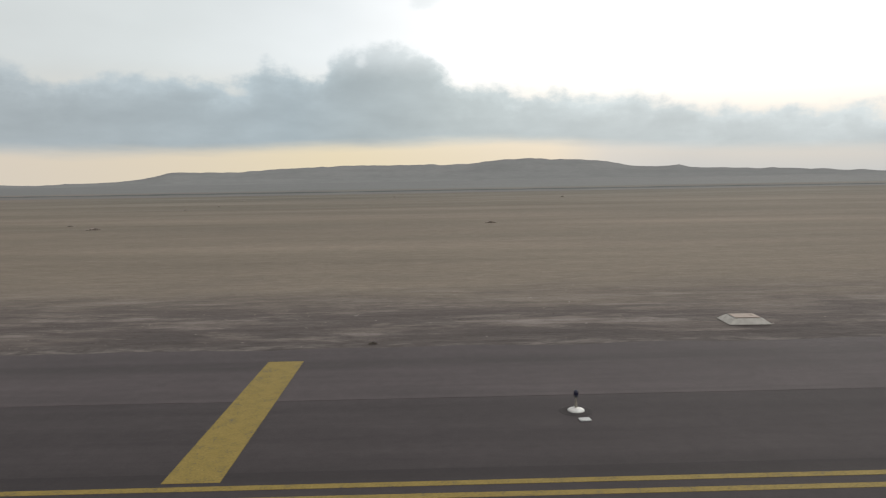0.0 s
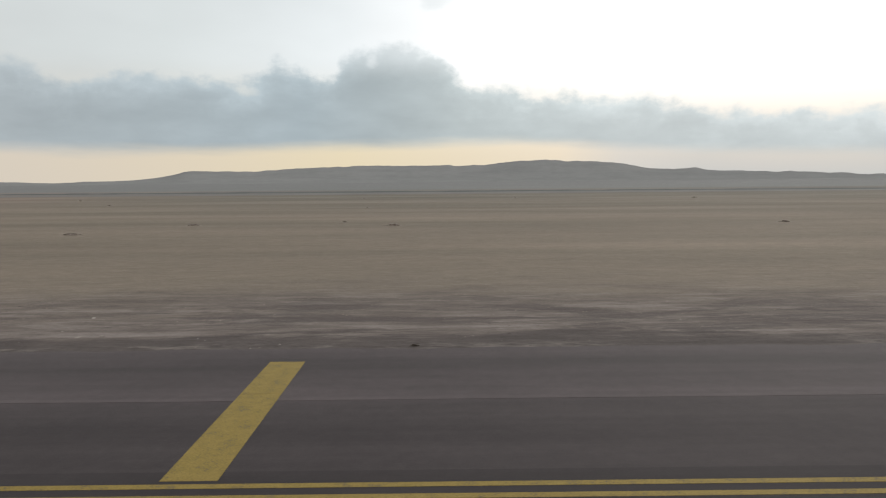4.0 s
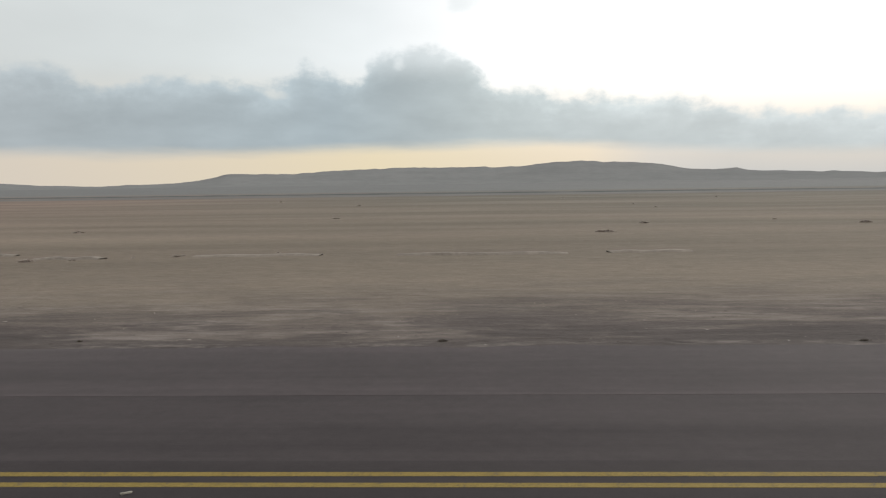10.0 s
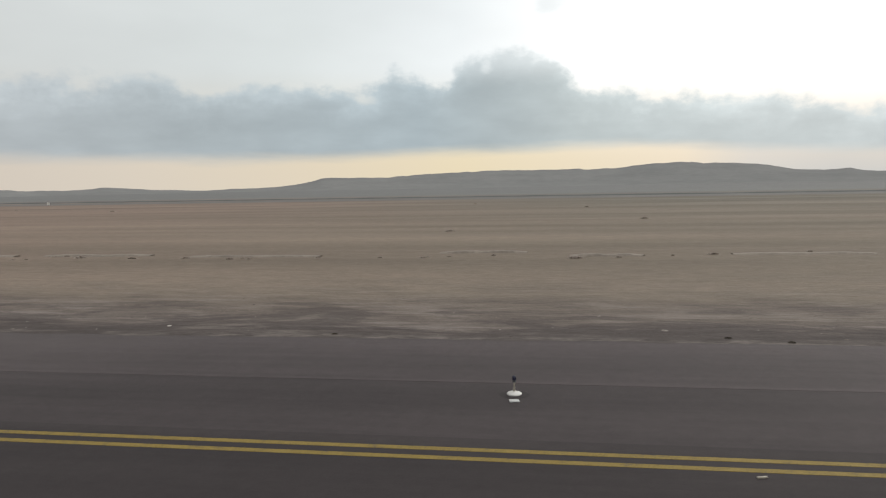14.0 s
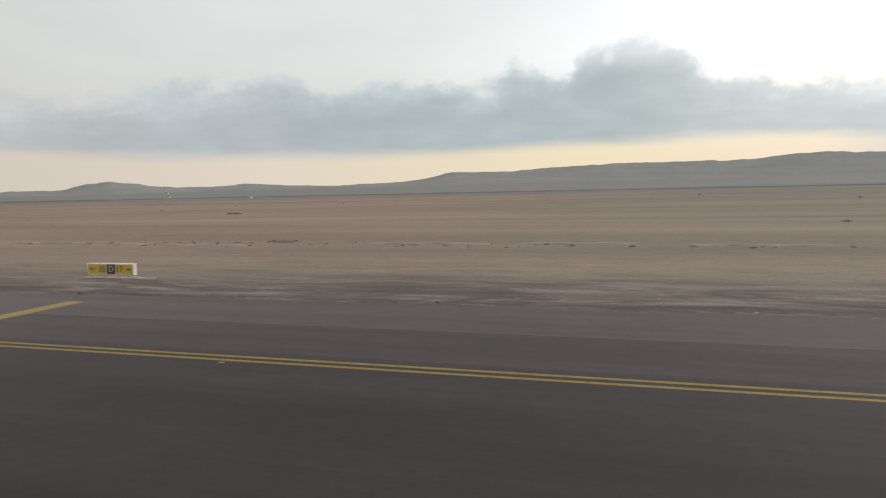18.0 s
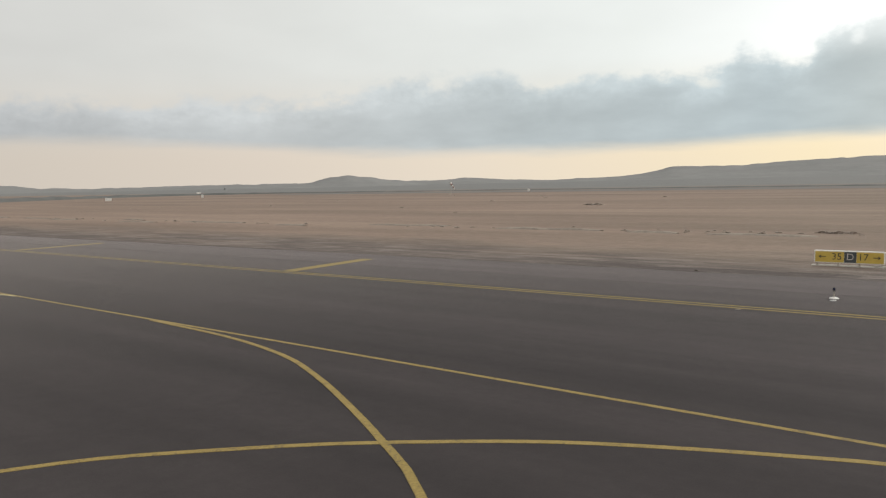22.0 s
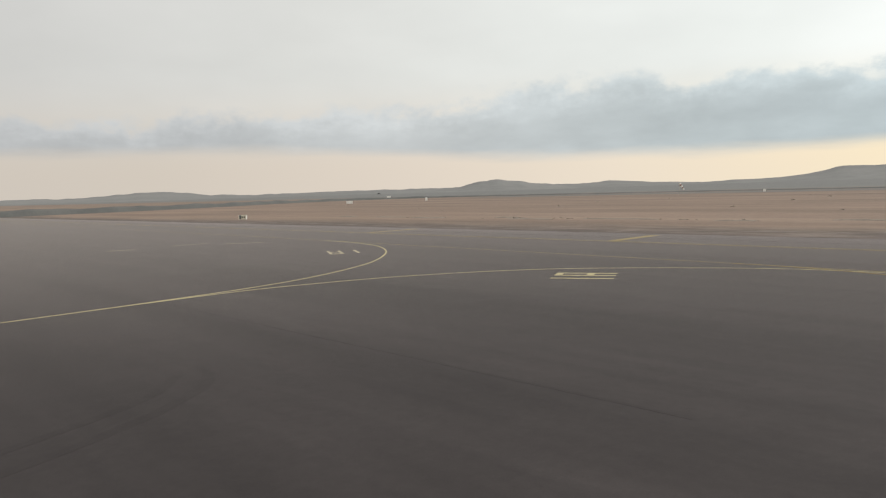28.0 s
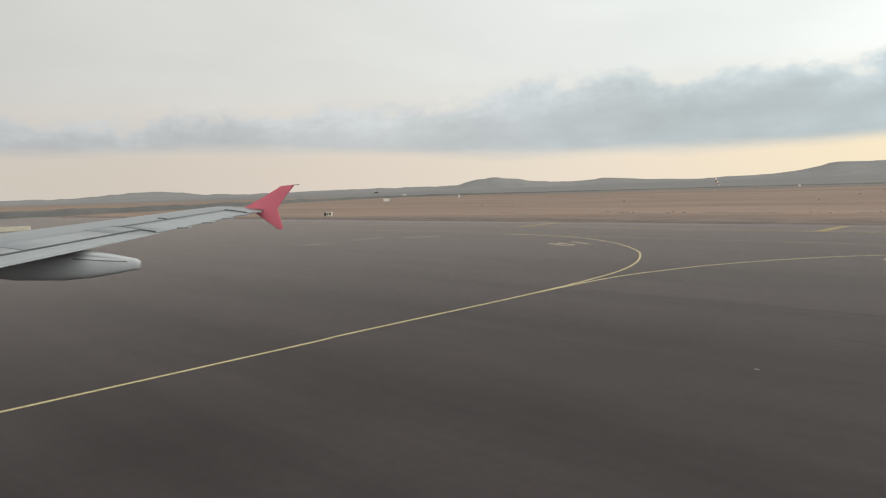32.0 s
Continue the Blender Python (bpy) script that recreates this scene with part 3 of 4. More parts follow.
tagged(part("scrub_bank", bank_along([(900, 240), (300, 270), (0, 292), (-150, 298), (-300, 305), (-450, 305), (-540, 275), (-555, 200), (-490, 80), (-470, 0), (-455, -120)],
                                     (0.5, 0.5, 0.45, 0.45, 0.5, 0.5, 1.8, 2.5), 7), DARK_SCRUB), "long low dark scrub bank beyond the runway", "bank", kind="structure")
SPOIL = mottled_paint("pale_spoil", (0.17, 0.142, 0.115), (0.30, 0.255, 0.21), 0.5, 0.95, fine=4, bump=0.5, dist=0.05)
bank_rng = random.Random(21)
x0 = -58.0
while x0 > -300:
    x1 = x0 - bank_rng.uniform(4, 13)
    y0 = 34.2 + 2.2 * math.exp(-((x0 + 62) / 30) ** 2) + bank_rng.gauss(0, 0.9)
    top = bank_rng.uniform(0.05, 0.16)
    tagged(part("ditch_bank", bank_along([(x0 + (x1 - x0) * k / 5, y0 + 0.8 * noise.noise((x0 + k * 3.1, k, 0))) for k in range(6)], (0.0, top, top * 0.4, top * 0.9, 0.0), 1.1), SPOIL),
           "low broken bank of pale earth along a shallow ditch", "bank", "ditch banks", kind="structure")
    x0 = x1 - bank_rng.uniform(1, 9)


def hill_range(name, ridge, r_mid, r_in, r_out, a0, a1, step, label):
    """Hills along the horizon. ridge: (azimuth, elevation) in degrees, as seen from the field."""
    az = [p[0] + 0.4 for p in ridge]
    hs = [4.6 + r_mid * math.tan(radians(p[1] - 0.06)) for p in ridge]
    bm = bmesh.new()
    rows = []
    n = int((a1 - a0) / step)
    for k in range(n + 1):
        a = a0 + (a1 - a0) * k / n
        h = float(np.interp(a, az, hs)) + 0.035 * r_mid / 60 * noise.fractal((a * 0.9, 3.0, 0), 0.8, 2.1, 5) * 2.0
        row = []
        for j in range(13):
            f = j / 12
            r = r_in + (r_out - r_in) * f
            up = (r - r_in) / (r_mid - r_in) if r < r_mid else max(0.0, (r_out - r) / (r_out - r_mid))
            up = up * up * (3 - 2 * up)
            rough = 1 + 0.25 * (1 - up) * noise.fractal((a * 0.5, r * 0.004, 1), 0.8, 2.1, 4)
            row.append(bm.verts.new((CENTRE.x - r * math.sin(radians(a)), CENTRE.y + r * math.cos(radians(a)), -3 + (h + 3) * up * rough)))
        rows.append(row)
    for a, b in zip(rows, rows[1:]):
        for j in range(12):
            bm.faces.new((a[j], b[j], b[j + 1], a[j + 1]))
    for f in bm.faces:
        f.smooth = True
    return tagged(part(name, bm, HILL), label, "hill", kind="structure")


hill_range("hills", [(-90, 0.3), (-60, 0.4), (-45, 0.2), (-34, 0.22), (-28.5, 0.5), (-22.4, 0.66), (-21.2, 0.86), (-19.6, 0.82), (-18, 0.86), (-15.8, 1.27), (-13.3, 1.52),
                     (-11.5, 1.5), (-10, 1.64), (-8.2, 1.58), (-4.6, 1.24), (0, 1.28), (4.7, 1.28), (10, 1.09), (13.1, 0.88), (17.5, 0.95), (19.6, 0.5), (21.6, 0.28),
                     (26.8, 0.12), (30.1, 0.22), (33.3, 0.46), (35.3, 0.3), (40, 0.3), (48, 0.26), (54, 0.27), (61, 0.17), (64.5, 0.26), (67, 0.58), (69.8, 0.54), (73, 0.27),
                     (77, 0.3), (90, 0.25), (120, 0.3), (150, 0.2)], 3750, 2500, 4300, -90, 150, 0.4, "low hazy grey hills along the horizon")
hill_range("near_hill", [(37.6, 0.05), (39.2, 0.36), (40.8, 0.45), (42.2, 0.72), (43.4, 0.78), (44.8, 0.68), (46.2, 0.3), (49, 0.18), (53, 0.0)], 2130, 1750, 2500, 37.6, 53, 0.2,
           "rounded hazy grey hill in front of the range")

# ------------------------------------------------------------------ painted markings
STRIPES = [(0.06, 7.36), (-30.34, 7.3), (-61.42, 7.45), (-92.3, 7.38), (-122.37, 7.12), (-153.0, 6.9), (-183.37, 6.5), (-214.3, 7.0), (-246.8, 7.4), (31, 7.4), (61, 7.4)]
bar_root = root("edge_stripe", Matrix.Translation((STRIPES[0][0], 0, 0)), "worn yellow transverse bar painted across the asphalt shoulder", "painted marking", "shoulder bars")
for k, (x, length) in enumerate(STRIPES):
    r = bar_root if k == 0 else root("edge_stripe", Matrix.Translation((x, 0, 0)), bar_root["label"], "painted marking", "shoulder bars")
    cut = length * 0.62
    part("painted_bar", box(-0.45, 0.45, 0.0, cut - 0.004, 0, 0.004), YELLOW, r)
    part("painted_bar", box(-0.45, 0.45, cut + 0.004, length, 0, 0.004), YELLOW, r)

for y in (-0.21, -0.62):
    line = root("edge_line", Matrix.Translation((-220, y, 0)), "narrow worn yellow taxiway edge line in a pair", "painted marking", "double edge line")
    for x0 in range(-340, 340, 20):
        run = [Vector((x0 + k, 0.03 * noise.noise(((x0 + k) * 0.05, y, 0)))) for k in range(0, 21, 4)]
        part("painted_run", ribbon(run, 0.16), YELLOW, line)

tagged(part("lane_line", ribbon([Vector((x, -13.02 - (x + 152) * 0.029)) for x in range(-420, 61, 6)], 0.135), LINE), "thin yellow taxilane centre line on the apron", "painted marking")
LEAD_INS = [
    [(-146, -13.2), (-151.0, -13.2), (-154.5, -13.72), (-156.3, -14.27), (-158.0, -14.9), (-159.7, -15.65), (-161.3, -16.6), (-163.1, -17.85), (-164.4, -18.95), (-166.0, -20.45), (-167.1, -21.95),
     (-168.4, -23.9), (-171, -28.5), (-172.4, -34), (-173, -41), (-173.2, -110)],
    [(-177, -12.4), (-172.3, -12.85), (-168.9, -13.65), (-166.6, -14.7), (-164.6, -15.85), (-162.4, -17.25), (-160.5, -18.65), (-157.3, -22), (-154.7, -27), (-153.1, -34), (-152.7, -110)],
    [(-199, -11.7), (-196.5, -11.85), (-192.6, -12.6), (-189.0, -14.05), (-185.0, -16.45), (-182.3, -18.6), (-180.4, -20.5), (-178.4, -22.9), (-176.5, -25.75), (-174.85, -29.05), (-173.6, -33.5), (-173.1, -41)],
    [(-187.8, -12.05), (-193.8, -12.55), (-197.6, -13.7), (-202.4, -16.3), (-206.3, -19.3), (-208.9, -22.5), (-211.2, -26.6), (-212.6, -30.8), (-213.3, -34.2), (-213.4, -39), (-213.3, -43)],
    [(-240, -10.6), (-234.8, -11.1), (-229.3, -12.85), (-224.2, -16.2), (-219.6, -20.9), (-217.2, -24.6), (-215.3, -28.7), (-214.2, -32.6), (-213.6, -37.5), (-213.3, -43), (-213.1, -51), (-212.7, -59), (-210.5, -120)],
]
for k, path in enumerate(LEAD_INS):
    tagged(part("lead_in_line", ribbon(smooth_path(path), 0.125 if k > 2 else 0.155, 0.0, 0.007 + 0.003 * (k % 3)), PALE_LINE if k > 2 else LINE), "curved yellow lead-in line painted on the apron", "painted marking", "stand lead-in lines")


def char_strokes(c):
    """Stroke rectangles or slanted bars of a stencilled character in a unit box."""
    s = 0.21
    if c == "1":
        return [[(0.36, 0), (0.36 + s, 0), (0.36 + s, 1), (0.36, 1)]]
    if c == "2":
        return [[(0, 0), (1, 0), (1, 0.12), (0, 0.12)], [(0, 0.12), (0.26, 0.12), (1, 0.66), (1, 0.88), (0.76, 0.88), (0.76, 0.70), (0, 0.22)],
                [(0, 0.88), (1, 0.88), (1, 1), (0, 1)], [(0, 0.70), (0.24, 0.70), (0.24, 0.88), (0, 0.88)]]
    if c == "B":
        return [[(0, 0), (0.26, 0), (0.26, 1), (0, 1)], [(0.26, 0), (1, 0), (1, 0.13), (0.26, 0.13)], [(0.26, 0.45), (0.9, 0.45), (0.9, 0.57), (0.26, 0.57)],
                [(0.26, 0.87), (1, 0.87), (1, 1), (0.26, 1)], [(0.72, 0.13), (1, 0.13), (1, 0.42), (0.9, 0.45), (0.72, 0.45)], [(0.72, 0.57), (0.9, 0.57), (1, 0.61), (1, 0.87), (0.72, 0.87)]]
    return [[(0, 0), (s, 0), (s, 1), (0, 1)], [(1 - s, 0), (1, 0), (1, 1), (1 - s, 1)], [(s, 0.88), (1 - s, 0.88), (1 - s, 1), (s, 1)], [(s, 0.36), (1 - s, 0.36), (1 - s, 0.48), (s, 0.48)]]


def stand_mark(text, origin, up, size, width, pitch, label, mat=YELLOW):
    """A stand designator laid on the asphalt; origin: the foot of its first character."""
    u = Vector(up).normalized()
    ang = math.degrees(math.atan2(u.y, u.x)) - 90
    r = root("stand_designator", pose(origin[0], origin[1], 0, 0, 0, ang), label, "painted marking", "stand designators")
    for k, c in enumerate(text):
        bm = bmesh.new()
        for poly in char_strokes(c):
            s = slab_from([(k * pitch + x * width, y * size) for x, y in poly], 0, 0.004)
            me = bpy.data.meshes.new("stroke")
            s.to_mesh(me)
            s.free()
            bm.from_mesh(me)
            bpy.data.meshes.remove(me)
        part("character", bm, mat, r)
    return r


stand_mark("2B", (-184.4, -20.28), (0.72, -0.69), 3.15, 1.03, 2.03, "yellow stand designator 2B painted on the asphalt apron")
stand_mark("1A", (-200.62, -21.42), (-0.889, -0.46), 3.15, 1.2, 1.64, "pale yellow stand designator 1A painted on the asphalt apron", PALE_LINE)
stand_mark("1A", (-228.0, -15.8), (0.87, -0.5), 3.2, 1.1, 1.64, "faint yellow stand designator painted far out on the apron", FADED)
for x, y, length, ang in ((-246.1, -16.3, 3.6, 54), (-249.9, -20.3, 3.8, 84), (-249.4, -27, 2.4, 70)):
    tagged(part("guide_dash", box(-length / 2, length / 2, -0.12, 0.12, 0, 0.004, m=pose(x, y, 0, 0, 0, ang)), FADED), "faint yellow guide dash on the far apron", "painted marking", "faint guide dashes")


for path, w in (([(-200.4, -42.6), (-198.4, -43.4), (-197.0, -45.0), (-196.15, -46.6), (-195.45, -48.4), (-194.75, -50.9), (-193.8, -55)], 0.34),
                ([(-199.6, -43.6), (-198.0, -45.2), (-196.75, -48.0), (-195.95, -50.4), (-195.5, -51.8), (-194.6, -56)], 0.30)):
    tagged(part("tyre_mark", ribbon(smooth_path(path, 0.4), w, -0.003, 0.0025), SCUFFED), "faint dark curved tyre mark on the apron asphalt", "tyre mark", "tyre marks")


# ------------------------------------------------------------------ edge lights, marker plates
def edge_light(m):
    r = root("taxiway_edge_light", m, "short taxiway edge light, dark blue lens, white disc base", "edge light", "taxiway edge lights")
    part("base_disc", lathe([(0.165, 0.0), (0.165, 0.02), (0.14, 0.04), (0.08, 0.06), (0.045, 0.07)]), WHITE_PAINT, r, "white dished metal base")
    stem = part("stem", lathe([(0.028, 0.07), (0.026, 0.16), (0.018, 0.17), (0.018, 0.27), (0.032, 0.28)], 12), POST, r, "thin tan stem")
    part("collar", lathe([(0.038, 0.275), (0.043, 0.285), (0.043, 0.305), (0.038, 0.315)], 14), DARK_RUBBER, stem)
    part("lens", lathe([(0.036, 0.312), (0.045, 0.325), (0.046, 0.375), (0.038, 0.405), (0.018, 0.42), (0.003, 0.423)], 16), BLUE_GLASS, r, "dark blue glass dome")
    part("patch_ring", lathe([(0.33, -0.002), (0.31, 0.003), (0.16, 0.004)], 24), JOINT, r, "dark sealed ring in the asphalt")
    return r


def ground_plate(m):
    r = root("marker_plate", m, "small white rectangular plate on asphalt beside an edge light", "plate", "edge light plates")
    part("plate", box(-0.105, 0.105, -0.085, 0.085, 0, 0.02, bevel=0.005), PLATE_GREY, r)
    part("face_inset", box(-0.08, 0.08, -0.06, 0.06, 0.019, 0.024), PLATE_GREY, r)
    for x in (-0.09, 0.09):
        part("bolt", bolt_at(x), POST, r)
    return r


def bolt_at(x):
    bm = lathe([(0.008, 0.015), (0.008, 0.026), (0.004, 0.03)], 8)
    bm.transform(Matrix.Translation((x, 0.07, 0)))
    return bm


lamp = edge_light(Matrix.Translation((6.6, 3.0, 0)))
plate = ground_plate(pose(6.66, 2.46, 0, 0, 0, 4))
for x, y, a in ((-47.94, 3.35, -6), (-103.24, 3.2, 9), (-157.5, 3.0, 2), (60.5, 2.9, 0)):
    copy_thing(lamp, Matrix.Translation((x, y, 0)))
    copy_thing(plate, pose(x + 0.03, y - 0.52, 0, 0, 0, a))


def stud(m):
    r = root("pavement_stud", m, "small pale reflective stud just outside the yellow edge line", "pavement stud", "pavement studs")
    part("body", box(-0.13, 0.13, -0.04, 0.04, 0, 0.022, bevel=0.006), POST, r)
    part("reflector", box(-0.10, -0.02, -0.03, 0.03, 0.021, 0.026), POST, r)
    part("reflector", box(0.03, 0.10, -0.03, 0.03, 0.021, 0.026), POST, r)
    return r


first_stud = stud(pose(1.52, -0.92, 0, 0, 0, 12) @ Matrix.Diagonal((0.8, 0.75, 1, 1)))
for x in (-18.5, -36.8, -57.8, -78, -99.2, -119.1, -140.2, -160):
    copy_thing(first_stud, pose(x, -0.93, 0, 0, 0, 10 + (x * 7) % 20) @ Matrix.Diagonal((0.8, 0.75, 1, 1)))


# ------------------------------------------------------------------ drain cover beside the shoulder
def inspection_pad(m):
    r = root("inspection_pad", m, "low concrete pad with a tan steel cover in bare earth", "inspection cover")
    bm = bmesh.new()
    a = [bm.verts.new((x, y, -0.06)) for x, y in ((-1.15, -0.95), (1.15, -0.95), (1.15, 0.95), (-1.15, 0.95))]
    b = [bm.verts.new((x, y, 0.16)) for x, y in ((-0.78, -0.62), (0.78, -0.62), (0.78, 0.62), (-0.78, 0.62))]
    for k in range(4):
        bm.faces.new((a[k], a[(k + 1) % 4], b[(k + 1) % 4], b[k]))
    bm.faces.new(b)
    part("concrete_collar", bm, CONCRETE, r)
    part("cover", box(-0.68, 0.68, -0.54, 0.54, 0.155, 0.20, bevel=0.008), LID, r, "tan steel cover")
    # Black plate put in for the shade under the cover's rim.
    part("shadow_gap", box(-0.74, 0.74, -0.6, 0.6, 0.15, 0.168), SIGN_BLACK, r)
    part("lift_handle", box(0.30, 0.46, -0.03, 0.03, 0.198, 0.215, bevel=0.005), DARK_RUBBER, r)
    return r


inspection_pad(pose(13.67, 11.45, 0, 0, 0, -3) @ Matrix.Diagonal((0.57, 0.6, 0.7, 1)))


# ------------------------------------------------------------------ guidance signs
def guidance_sign(m, width, height, cells, label):
    """A lit taxiway sign: cells are (width, panel material, text, text material)."""
    r = root("taxiway_sign", m, label, "airfield sign", "taxiway guidance signs")
    z0, d = 0.11, 0.14
    part("back_box", box(-width / 2, width / 2, -d, d, z0, z0 + height, bevel=0.015), WHITE_PAINT, r, "white sign cabinet")
    x = -width / 2 + 0.05
    span = width - 0.1
    for w, mat, text, tmat in cells:
        w *= span
        face = part("panel", box(x + 0.004, x + w - 0.004, -d - 0.012, -d + 0.004, z0 + 0.035, z0 + height - 0.045), mat, r)
        if text:
            gap = w / len(text)
            for k, c in enumerate(text):
                cx = x + gap * (k + 0.5)
                if c == "|":
                    part("plain_bar", box(cx - gap * 0.3, cx + gap * 0.3, -d - 0.018, -d - 0.011, z0 + height * 0.3, z0 + height * 0.72), tmat, face)
                elif c in "<>":
                    sgn = 1 if c == ">" else -1
                    ar = slab_from([(-0.16, -0.018), (0.08, -0.018), (0.04, -0.07), (0.07, -0.08), (0.17, 0), (0.07, 0.08), (0.04, 0.07), (0.08, 0.018), (-0.16, 0.018)], -0.003, 0.003)
                    ar.transform(pose(cx, -d - 0.014, z0 + height / 2 + 0.005, 90, 0, 0) @ Matrix.Diagonal((sgn, 1, 1, 1)))
                    part("arrow", ar, tmat, face)
                else:
                    me = glyph_mesh(c, height * 0.76)
                    me.materials.clear()
                    me.materials.append(tmat)
                    g = new("lettering", me)
                    g.parent = face
                    g.matrix_basis = pose(cx, -d - 0.014, z0 + height / 2 + 0.005, 90, 0, 0)
        x += w
    n = max(2, round(width / 1.2) + 1)
    for k in range(n):
        px = -width / 2 + 0.15 + (width - 0.3) * k / (n - 1)
        leg = lathe([(0.09, -0.06), (0.09, 0.0), (0.035, 0.015), (0.03, 0.17)], 12)
        leg.transform(Matrix.Translation((px, 0, 0)))
        part("leg", leg, POST, r)
    part("plinth", box(-width / 2 - 0.12, width / 2 + 0.12, -0.26, 0.26, -0.08, -0.02), CONCRETE, r, "pale concrete plinth")
    return r


guidance_sign(pose(-158.1, 14.4, 0, 0, 0, 0), 3.13, 0.62, [(0.43, SIGN_YELLOW, ("<", "35"), SIGN_GLYPH), (0.18, SIGN_BLACK, ("D",), CONCRETE), (0.39, SIGN_YELLOW, ("17", ">"), SIGN_GLYPH)],
              "yellow taxiway sign, 35 and 17, black D panel, white frame")
guidance_sign(pose(-312, 19.4, 0, 0, 0, 8), 2.4, 0.8, [(0.1, SIGN_PALE, "", None), (0.26, SIGN_BLACK, "", None), (0.64, SIGN_PALE, ("|", "|"), SIGN_GLYPH)], "distant pale yellow and black taxiway sign on the grass")
guidance_sign(pose(-333, -31.5, 0, 0, 0, 60), 5.6, 0.8, [(0.5, SIGN_PALE, "", None), (0.5, SIGN_PALE, "", None)], "distant long pale yellow taxiway sign beyond the apron")


kerb = part("concrete_strip", ribbon(smooth_path([(-157.0, 14.55), (-156.3, 14.2), (-155.6, 13.95), (-154.9, 14.05)], 0.15), 0.16, -0.07, 0.03), CONCRETE)
tagged(kerb, "short pale concrete cable strip beside the taxiway sign", "concrete strip")


# ------------------------------------------------------------------ things near the runway
def wind_sock(m):
    r = root("windsock", m, "drooping red and white striped windsock on a slender pole", "windsock")
    part("pole", lathe([(0.07, -0.06), (0.06, 2.0), (0.04, 4.7), (0.03, 4.8)], 10), POST, r)
    part("foot", lathe([(0.4, -0.06), (0.4, 0.04), (0.1, 0.08)], 12), CONCRETE, r)
    hang = pose(0.05, 0, 4.75, 0, 148, 0)
    for k in range(5):
        r0, r1 = 0.52 - 0.06 * k, 0.52 - 0.06 * (k + 1)
        ring = lathe([(r0 * 0.98, 0.66 * k), (r0, 0.66 * k + 0.02), (r1, 0.66 * k + 0.655)], 16)
        ring.transform(hang)
        part("fabric_band", ring, WHITE_PAINT if k % 2 == 0 else SOCK_RED, r, "white fabric band" if k % 2 == 0 else "faded red fabric band")
    ring = lathe([(0.53, -0.03), (0.55, 0), (0.53, 0.03)], 16)
    ring.transform(hang)
    part("hoop", ring, POST, r)
    return r


wind_sock(pose(-322.5, 219, -0.06, 0, 0, 25))


def marker_board(m, w, h, label):
    r = root("runway_marker", m, label, "airfield sign", "distant runway markers")
    part("board", box(-w / 2, w / 2, -0.08, 0.08, 0.35, 0.35 + h, bevel=0.02), WHITE_PAINT, r)
    part("face", box(-w / 2 + 0.08, w / 2 - 0.08, -0.095, -0.078, 0.42, 0.28 + h), WHITE_PAINT, r)
    for s in (-1, 1):
        leg = lathe([(0.05, -0.06), (0.05, 0.4)], 8)
        leg.transform(Matrix.Translation((s * w * 0.35, 0, 0)))
        part("leg", leg, POST, r)
    return r


for x, y, w, h, a, text in ((-418, 125, 2.6, 1.2, 30, "white sign board on the grass near the runway"), (-611, 307, 3.0, 1.3, 40, "far white marker board beyond the runway"),
                            (-417, 167, 0.9, 1.4, 20, "narrow white marker post on the grassland"), (-297, 240, 0.9, 1.0, 5, "small white marker board beside the runway")):
    marker_board(pose(x, y, 0, 0, 0, a), w, h, text)


# ------------------------------------------------------------------ rough grass, stones and scrub
rng = random.Random(5)


def stone_mesh(name, seed, mat):
    bm = bmesh.new()
    bmesh.ops.create_icosphere(bm, subdivisions=2, radius=1.0)
    for v in bm.verts:
        v.co *= 1 + 0.35 * noise.noise(v.co * 1.3 + Vector((seed * 7.1, 0, 0)))
        v.co.z = v.co.z * 0.55 + 0.25
    return mesh_of(name, bm, mat)


STONES = [stone_mesh("stone", k, PALE_ROCK if k < 2 else ROCK) for k in range(4)]


def lay_stone(x, y, s, k, label, group):
    ob = new("stone", STONES[k])
    ob.matrix_basis = Matrix.Translation((x, y, -0.07)) @ Matrix.Rotation(rng.uniform(0, 6.28), 4, "Z") @ Matrix.Diagonal((s * rng.uniform(0.8, 1.5), s * rng.uniform(0.7, 1.1), s * rng.uniform(0.3, 0.6), 1))
    return tagged(ob, label, "stone", group)


for k in range(70):
    lay_stone(rng.uniform(-190, 22), EDGE_Y + 0.5 + abs(rng.gauss(0, 3.2)), rng.choice((0.025, 0.03, 0.035, 0.04, 0.06, 0.08)), rng.choice((0, 1, 2, 2, 3, 3)), "small pale stone in the bare earth beside the shoulder", "loose stones")
for x, y in ((-200.87, -47.53), (-181.25, -24.55)):
    ob = lay_stone(x, y, 0.068, 2, "pale stone chip lying on the asphalt", "stones on the apron")
    ob.location.z = -0.02


def shrub_clump(bm, x, y, s, r):
    """A low domed shrub of many short tapering leaves."""
    for _ in range(int(90 + 160 * s)):
        a, lean = r.uniform(0, 6.28), r.uniform(0.3, 1.2)
        ox, oy = r.gauss(0, 0.62), r.gauss(0, 0.4)
        h, w = s * 0.42 * math.exp(-(ox * ox + oy * oy)) * r.uniform(0.6, 1.1) + 0.02, s * r.uniform(0.05, 0.12)
        base = Vector((x + ox * s, y + oy * s, -0.08))
        tip = base + Vector((math.cos(a) * h * lean, math.sin(a) * h * lean, h + 0.02))
        n = Vector((-math.sin(a), math.cos(a), 0)) * w
        mid = base.lerp(tip, 0.55) + Vector((0, 0, h * 0.12))
        v = [bm.verts.new(p) for p in (base - n * 0.5, base + n * 0.5, mid + n, tip, mid - n)]
        bm.faces.new(v)


